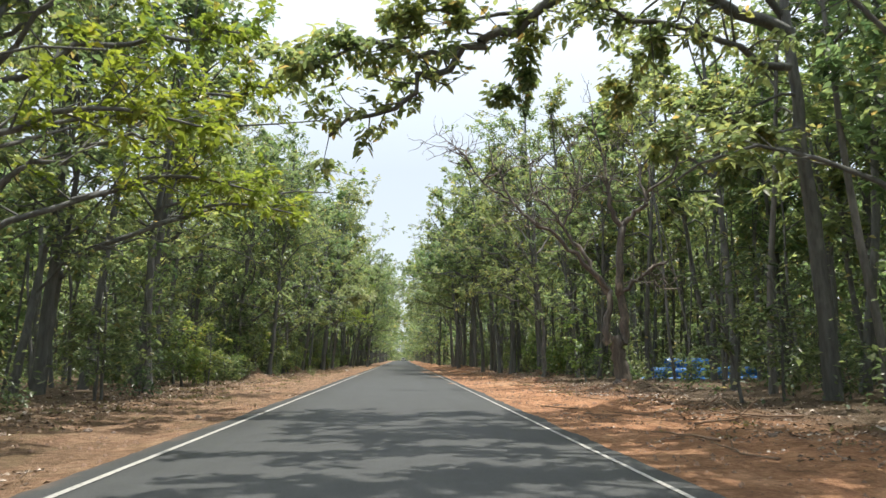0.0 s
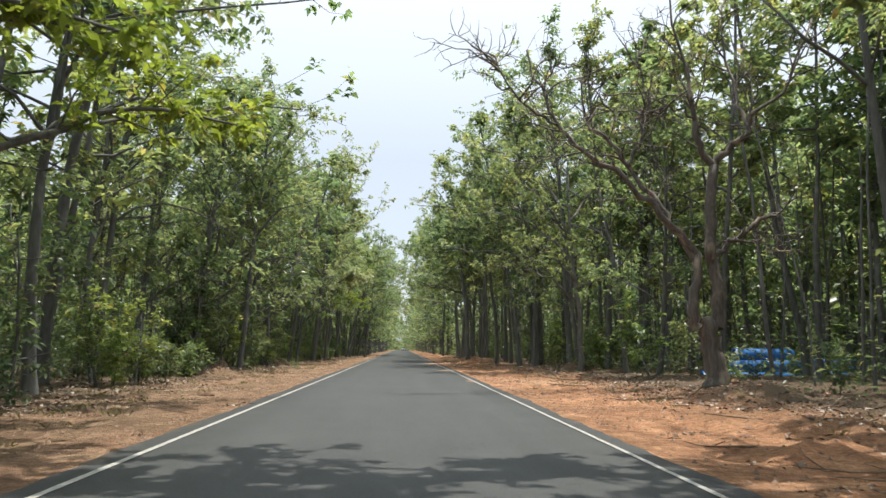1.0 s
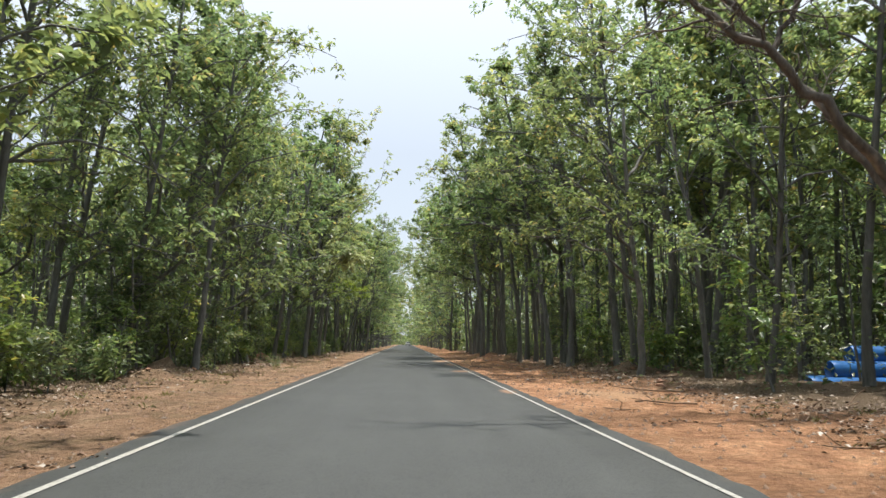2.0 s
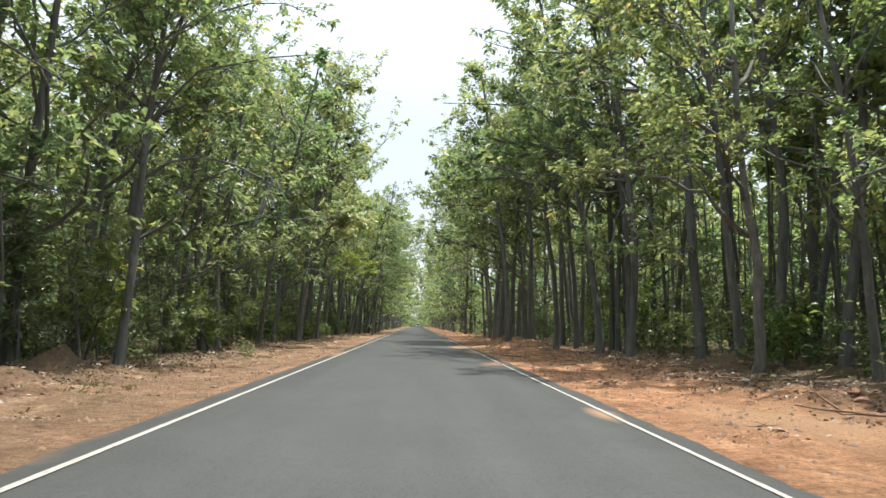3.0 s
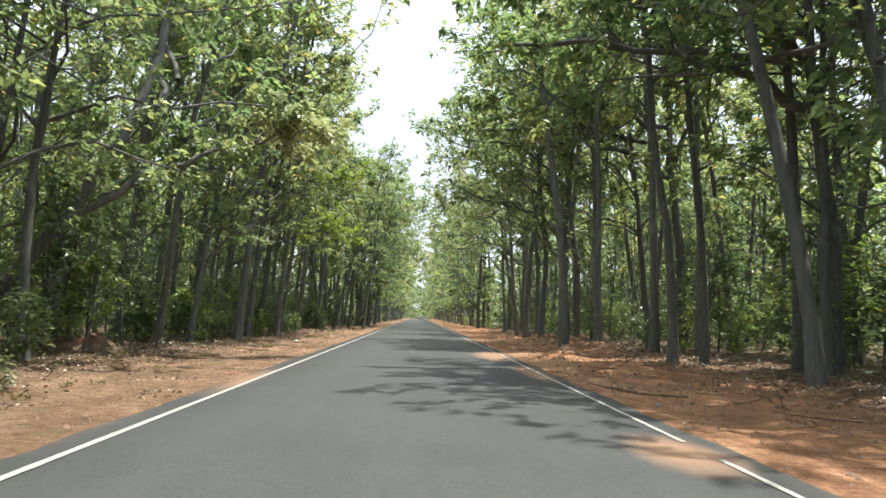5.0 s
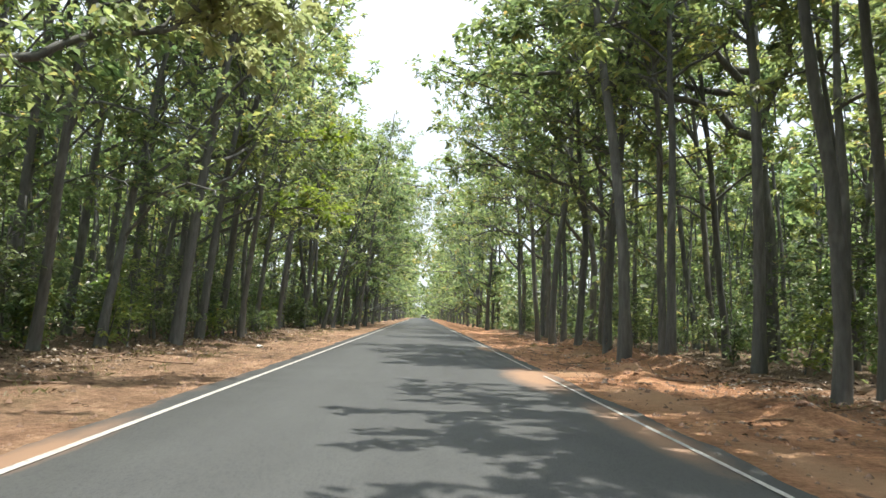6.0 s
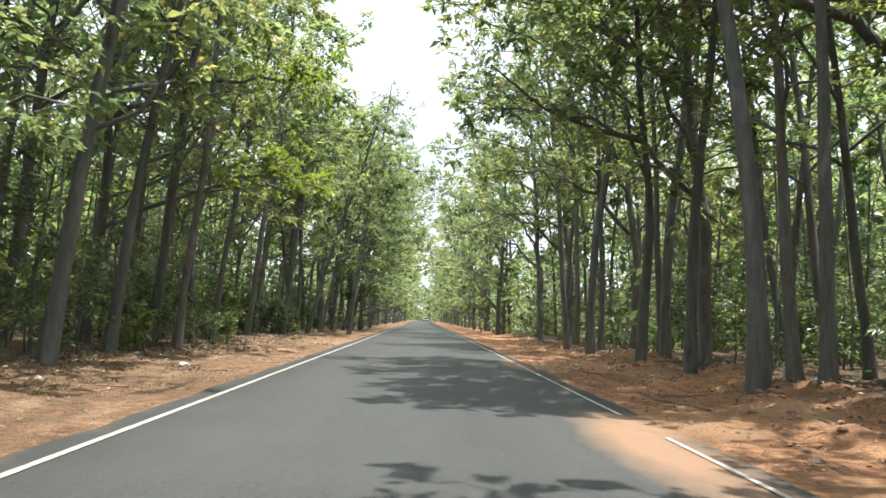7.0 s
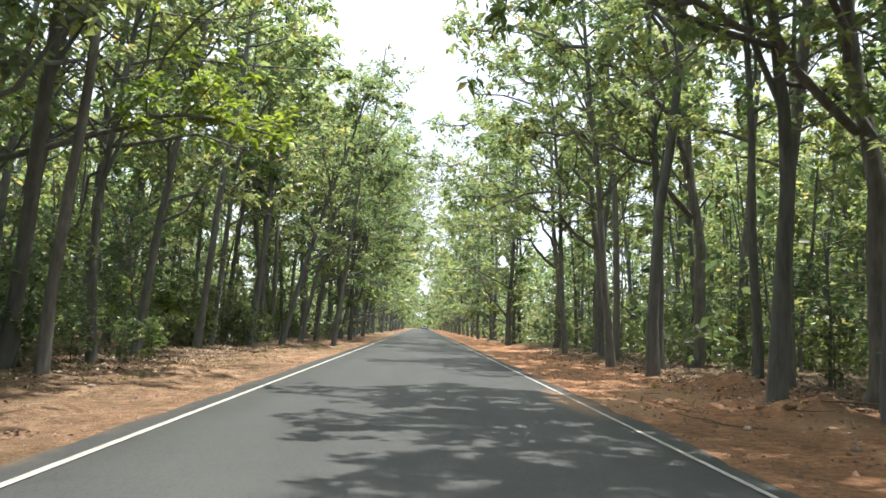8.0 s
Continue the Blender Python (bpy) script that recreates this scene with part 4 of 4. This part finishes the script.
# the small first copy is added for the shadow it casts on the road edge
for x, y, turn, s in ((9.4, 47.4, 0.0, 0.72), (10.4, 98.0, 0.2, 1.1), (9.8, 111.5, -0.1, 1.15), (9.6, 122.5, 0.15, 1.1)):
    copy_thing(over, put(x, y, 0.05, turn, s))
for x, y, turn, s in ((-12.2, 20.4, 3.1, 1.0), (-8.6, 126.0, 3.1, 1.15), (-8.0, 136.5, 3.25, 1.2), (-7.6, 147.0, 3.0, 1.2), (-7.8, 160.0, 3.2, 1.2)):
    copy_thing(over, put(x, y, 0.05, turn, s))

# the three lower limbs carry the leaf colour with sunlight painted in
young = limb_tree("sal_tree", (-10.6, 17.6, 0.05), [
    ([(0, 0, -0.2), (0, 0, 0.4), (0.2, 0.1, 4), (0.3, -0.1, 8), (0.5, 0.1, 15)], 0.22, 0.08),
    ([(0.2, 0.1, 3.8), (2.6, 1.0, 5.2), (5.0, 1.8, 6.0), (7.0, 2.2, 5.7)], 0.1, 0.02, LEAF_SUNLIT),
    ([(2.6, 1.0, 5.2), (4.4, 2.6, 6.2), (6.2, 3.4, 6.3)], 0.06, 0.02, LEAF_SUNLIT),
    ([(0.3, -0.1, 7.4), (3.0, -0.6, 8.4), (5.6, -1.0, 8.8), (7.2, -1.2, 8.7)], 0.1, 0.02, LEAF_SUNLIT),
    ([(0.4, 0, 9), (0.6, 1.8, 11), (0.8, 3.2, 12.4)], 0.09, 0.03),
    ([(0.4, 0, 10), (0.8, -1.6, 12.4), (1.0, -3.0, 13.4)], 0.09, 0.03),
    ([(0.4, 0, 11), (-1.4, 1.5, 13), (-2.6, 2.6, 14.4)], 0.09, 0.03),
    ([(0.5, 0.1, 12), (1.2, 1.0, 14.4), (1.6, 1.6, 16.4)], 0.08, 0.03),
], (12, 4, 9, 0.26, 0.26), BARK, LEAF, "sal tree with a sunlit yellow-green painted into its lower leaves", 71)
copy_thing(young, put(-10.6, 86.2, 0.05, 0.0, 1.0))
copy_thing(young, put(-11.2, 13.6, 0.05, -0.1, 1.05))
copy_thing(young, put(-11.6, 25.2, 0.05, -0.15, 1.12))

# added tree, out of view above and beside the camera, to shade the road
canopy = limb_tree("sal_tree", (11.0, 9.5, 0.05), [
    ([(0, 0, -0.2), (0, 0, 0.4), (-0.2, 0, 5), (-0.5, 0.2, 9), (-0.8, 0, 16)], 0.3, 0.1),
    ([(-0.4, 0.1, 8.0), (-3.5, 0.8, 9.8), (-7.0, 1.4, 10.6), (-10.5, 1.8, 10.4)], 0.17, 0.05),
    ([(-0.4, 0.1, 9.0), (-3.2, -1.6, 11.0), (-6.4, -3.0, 11.8), (-9.6, -3.6, 11.6)], 0.16, 0.05),
    ([(-0.6, 0.1, 10.5), (-3.4, 2.8, 12.4), (-6.4, 4.0, 13.2)], 0.14, 0.05),
    ([(-0.7, 0.1, 12), (-3.6, 0.0, 14), (-7.4, -0.6, 15)], 0.13, 0.05),
    ([(-0.4, 0.1, 11), (2, -1, 13.5), (4, -2, 15)], 0.13, 0.05),
    ([(-0.4, 0.1, 8.5), (-1.0, -3, 10.5), (-3, -6, 11.5)], 0.13, 0.05),
    ([(-0.5, 0.1, 9.6), (-3.6, 3.4, 11.2), (-7.4, 5.6, 11.8), (-10.8, 6.2, 11.6)], 0.15, 0.04),
    ([(-3.6, 3.4, 11.2), (-6.0, 3.6, 11.6), (-9.4, 3.9, 11.4)], 0.09, 0.03),
    ([(-3.2, -1.6, 11.0), (-6.8, -1.0, 11.4), (-10.4, -0.8, 11.0)], 0.09, 0.03),
], (19, 4, 10, 0.33, 0.3), BARK, LEAF, "sal tree added to shade the road with its leafy canopy", 64)

# two more of it, added for the shadows they cast on the road
for x, y, turn, s in ((10.4, 63.0, 0.0, 0.82), (12.6, 79.6, 0.05, 1.0)):
    copy_thing(canopy, put(x, y, 0.05, turn, s))

limb_tree("leaning_tree", (-11.5, 64.0, 0.05), [
    ([(0, 0, -0.2), (0.15, 0.1, 0.5), (2.2, 1.4, 4), (3.8, 2.6, 8), (4.0, 3.2, 13)], 0.24, 0.08),
    ([(2.0, 1.2, 3.6), (4.4, 2.2, 5.4), (6.4, 3.0, 6.2)], 0.12, 0.06),
    ([(6.4, 3.0, 6.2), (7.4, 2.7, 6.6), (8.8, 3.0, 6.7)], 0.05, 0.02, LEAF_TAN),
    ([(6.4, 3.0, 6.2), (7.4, 3.7, 6.8), (8.9, 4.3, 6.9)], 0.05, 0.02, LEAF_TAN),
    ([(5.8, 2.8, 5.9), (6.8, 2.7, 6.8), (8.0, 2.6, 7.1)], 0.05, 0.02, LEAF_TAN),
    ([(4.0, 2.4, 7.2), (3.2, 3.8, 9.6), (3.0, 5.4, 11)], 0.12, 0.04),
    ([(4.4, 2.6, 8.0), (3.4, 4.4, 10.4), (2.6, 6, 12.5)], 0.1, 0.04),
    ([(5.0, 3.0, 11), (4.0, 2.0, 13), (3.2, 1.2, 14.4)], 0.08, 0.03),
], (12, 4, 10, 0.24, 0.34), BARK, LEAF, "leaning tree with a spray of pale tan foliage", 65)

POLE = "slender pole-like tree with a small high crown"
for seed, x, y, h, r, le, label in ((68, 12.3, 23.6, 17.0, 2.0, 0.0, POLE), (69, 12.6, 18.2, 17.5, 2.1, 0.0, POLE),
                                    (66, -4.9, 113.0, 19.0, 1.3, 0.15, "slender tall tree with sparse narrow crown above the roadside"),
                                    (67, -7.6, 86.0, 23.0, 2.2, 0.05, "tall thin tree with pale sparse top above the canopy")):
    w, arms, c = grow(seed, h, 0.13, h * 0.5, r, 14, 4, 2, 6, 0.3, 0.0, le, split=True, top=0.93)
    thing("slender_tree", put(x, y, 0.05), [("trunk", w.mesh("trunk", BARK_GREY, True), "")] + [("limb", g.mesh("limb", BARK_GREY, True), "") for g in arms]
          + [("crown", c.mesh("crown", LEAF_UNDER), "")], label, "tree")


# ---- blue pipes stacked under the trees ----
def pipe_mesh(length, r):
    g = Geo()
    n, wall = 20, 0.025
    a = np.arange(n) * 2 * math.pi / n
    rings = []
    for xx, rr in ((0, r - wall), (0, r), (0.02, r + 0.006), (0.3, r + 0.006), (0.32, r), (length * 0.5, r * 0.985), (length, r), (length, r - wall), (length - 0.4, r - wall)):
        rings.append(np.stack([np.full(n, xx), rr * np.cos(a), rr * np.sin(a) + r], 1))
    rings.append(np.stack([np.full(n, 0.6), (r - wall) * np.cos(a), (r - wall) * np.sin(a) + r], 1))
    rings = rings[-1:] + rings[:-1]
    v = np.concatenate(rings)
    k = len(rings)
    i, j = np.meshgrid(np.arange(k - 1), np.arange(n), indexing="ij")
    g.add(v, np.stack([i * n + j, i * n + (j + 1) % n, (i + 1) * n + (j + 1) % n, (i + 1) * n + j], -1).reshape(-1, 4))
    return g.mesh("plastic_pipe", BLUE, True)


PIPE = pipe_mesh(4.6, 0.33)
SHORT = pipe_mesh(3.0, 0.33)
for x, y, z, turn, me in ((14.8, 45.0, -0.54, 0.04, PIPE), (15.1, 45.7, -0.54, 0.02, PIPE), (15.4, 46.4, -0.52, 0.05, PIPE), (19.9, 44.9, -0.48, -0.06, SHORT), (20.0, 45.65, -0.48, 0.02, SHORT),
                          (15.8, 45.35, 0.03, 0.03, PIPE), (16.2, 46.05, 0.03, 0.04, PIPE), (16.8, 45.75, 0.6, 0.03, SHORT), (20.2, 45.3, 0.09, 0.0, SHORT)):
    ob = new("plastic_pipe", me)
    ob.matrix_world = put(x, y, z, turn)
    tagged(ob, "thick blue plastic pipe lying stacked on the forest floor", "pipe", "stack of blue pipes")


# saplings beside the pipes, and one on the open shoulder
for x, y, k, s in ((19.2, 42.8, 0, 0.9), (10.7, 33.2, 4, 1.0), (11.2, 34.0, 0, 0.8), (13.2, 36.0, 4, 1.0), (-6.5, 57.0, 4, 0.7), (-8.5, 59.2, 6, 1.0), (-7.6, 92.0, 5, 0.7), (-8.0, 91.0, 0, 0.9)):
    thing("sapling", put(x, y, height_at(x, y), x * 3, s), SAPLINGS[k], "young broad-leaved sapling by the roadside", "sapling", "undergrowth saplings")

# dry grass on the left shoulder
g = Geo()
for _ in range(420):
    side = -1 if rng.random() < 0.8 else 1
    x, y = side * rng.uniform(5.0, 8.6), rng.uniform(5, 110)
    m = 12
    az = rng.uniform(0, 6.28, m)
    p = np.array([x, y, height_at(x, y)]) + rng.normal(0, 0.12, (m, 3)) * [1, 1, 0]
    leaves(g, p, np.stack([np.cos(az), np.sin(az), rng.uniform(0.4, 2.0, m)], 1), rng.normal(0, 1, (m, 3)), rng.uniform(0.07, 0.2, m), 0.09)
tagged(new("dry_grass", g.mesh("dry_grass", GRASS)), "thin dry grass growing on the dirt shoulder", "grass", kind="stuff")

# ---- stones, clods, sticks and litter on the shoulders ----
def lump(seed, flat):
    r = np.random.default_rng(seed)
    bm = bmesh.new()
    bmesh.ops.create_icosphere(bm, subdivisions=2, radius=1.0)
    off = r.uniform(0, 50)
    for v in bm.verts:
        v.co *= 1 + 0.45 * noise.noise(v.co * 1.3 + Vector((off, 0, 0)))
        v.co.z = v.co.z * flat + flat * 0.5
    me = bpy.data.meshes.new("lump")
    bm.to_mesh(me)
    bm.free()
    return me


STONES, CLODS = [lump(s, 0.6) for s in range(4)], [lump(s + 9, 0.55) for s in range(4)]
for me in STONES:
    me.materials.append(STONE)
for me in CLODS:
    me.materials.append(EARTH)
for _ in range(90):
    side = rng.choice([-1, 1])
    x, y = side * rng.uniform(3.8, 8.0), rng.uniform(6, 100)
    ob = new("stone", STONES[int(rng.integers(0, 4))])
    ob.matrix_world = put(x, y, height_at(x, y) - 0.01, rng.uniform(0, 6), rng.uniform(0.03, 0.085))
    tagged(ob, "small rough brown stone on the dirt shoulder", "stone", "stones on the shoulders")
me = STONES[1].copy()
me.materials[0] = STONE_PALE
for x, y, s in ((-5.5, 80.1, 0.12), (-7.8, 83.2, 0.09), (8.2, 71.5, 0.1), (7.6, 44.2, 0.08), (-8.0, 57.8, 0.1)):
    ob = new("stone", me)
    ob.matrix_world = put(x, y, height_at(x, y) - 0.01, x, s)
    tagged(ob, "pale whitish stone lying on the dirt shoulder", "stone", "stones on the shoulders")
for mx, my, rx, ry, h in MOUNDS:
    for _ in range(9 if h > 0.15 else 0):
        x, y = mx + rng.normal(0, rx * 0.8), my + rng.normal(0, ry * 0.8)
        ob = new("earth_clod", CLODS[int(rng.integers(0, 4))])
        ob.matrix_world = put(x, y, height_at(x, y) - 0.02, rng.uniform(0, 6), rng.uniform(0.04, 0.12))
        tagged(ob, "crumbling clod of red earth on a heap", "clod", "clods of earth")
g = Geo()
for _ in range(5200):
    side = rng.choice([-1, 1])
    x, y = side * (3.5 + abs(rng.normal(0, 2.0))), rng.uniform(3, 95)
    s = 0.012 + 0.045 * rng.random() ** 2
    c = np.array([[1, 0, 0], [0, 1, 0], [-1, 0, 0], [0, -1, 0], [0, 0, 1]]) * s * rng.uniform(0.6, 1.3, (5, 3)) + [x, y, height_at(x, y)]
    g.add(c, None, [(0, 1, 4), (1, 2, 4), (2, 3, 4), (3, 0, 4)])
tagged(new("gravel", g.mesh("gravel", CRUMBS)), "scattered gravel and crumbs of soil on the shoulders", "gravel", kind="stuff")


def stick(seed, length, r):
    rr = np.random.default_rng(seed)
    g = Geo()
    path = wander(rr, (0, 0, r), (1, 0, 0), length, 6, 0.3)
    path[:, 2] = r * 0.8 + np.abs(path[:, 2] - r) * 0.25
    tube(g, path, np.linspace(r, r * 0.4, 6), 5)
    for f in (0.4, 0.65):
        p, d = at(path, f)
        t = wander(rr, p, d + rr.normal(0, 0.8, 3) * [1, 1, 0.3], length * 0.35, 4, 0.3)
        t[:, 2] = np.maximum(t[:, 2], r * 0.5)
        tube(g, t, np.linspace(r * 0.6, r * 0.25, 4), 4)
    return g.mesh("dead_branch", WOOD_DRY, True)


STICKS = [stick(s, l, r) for s, l, r in ((1, 1.2, 0.018), (2, 0.7, 0.012), (3, 2.0, 0.03), (4, 1.0, 0.02))]
for _ in range(120):
    side = 1 if rng.random() < 0.72 else -1
    x, y = side * rng.uniform(4.2, 9.0), rng.uniform(8, 100)
    ob = new("dead_branch", STICKS[int(rng.integers(0, 4))])
    ob.matrix_world = put(x, y, height_at(x, y), rng.uniform(0, 6.28), rng.uniform(0.5, 1.2))
    tagged(ob, "dry brown fallen branch lying on the dirt", "branch", "fallen branches")

# ---- a car far down the road ----
def box(sx, sy, sz, at_, bevel=0.04, taper=1.0):
    bm = bmesh.new()
    bmesh.ops.create_cube(bm, size=1.0)
    for v in bm.verts:
        t = taper if v.co.z > 0 else 1.0
        v.co = Vector((v.co.x * sx * (0.5 + 0.5 * t), v.co.y * sy * t, v.co.z * sz)) + Vector(at_)
    bmesh.ops.bevel(bm, geom=bm.edges[:], offset=bevel, segments=2, affect="EDGES")
    return bm


WHITE_CAR = plain("car_paint", (0.7, 0.7, 0.72), 0.25, var=0.03)
GLASS = plain("car_glass", (0.02, 0.025, 0.03), 0.08, var=0.1)
RUBBER = plain("tyre_rubber", (0.02, 0.02, 0.02), 0.85, var=0.2)
car = new("car")
car.matrix_world = put(1.15, 305, 0.0)
tagged(car, "small white car with dark windscreen on the road", "car")
part("body", box(1.65, 3.7, 0.62, (0, 0, 0.6), 0.1), WHITE_CAR, car)
part("cabin", box(1.5, 2.2, 0.6, (0, 0.1, 1.17), 0.08, 0.72), WHITE_CAR, car)
part("windscreen", box(1.28, 0.06, 0.42, (0, -0.92, 1.15), 0.01), GLASS, car, "dark tinted glass")
part("bumper", box(1.6, 0.12, 0.22, (0, -1.87, 0.45), 0.03), RUBBER, car, "dark plastic bumper")
LAMPGLASS = plain("headlight_glass", (0.6, 0.6, 0.62), 0.1, var=0.05)
for s in (-1, 1):
    part("headlight", box(0.3, 0.06, 0.14, (s * 0.6, -1.85, 0.74), 0.02), LAMPGLASS, car, "clear glass")
    for yy in (-1.15, 1.2):
        bm = bmesh.new()
        bmesh.ops.create_cone(bm, cap_ends=True, segments=18, radius1=0.29, radius2=0.29, depth=0.2)
        bmesh.ops.transform(bm, matrix=Matrix.Translation((s * 0.75, yy, 0.29)) @ Euler((0, math.pi / 2, 0)).to_matrix().to_4x4(), verts=bm.verts)
        part("wheel", bm, RUBBER, car, "black tyre")
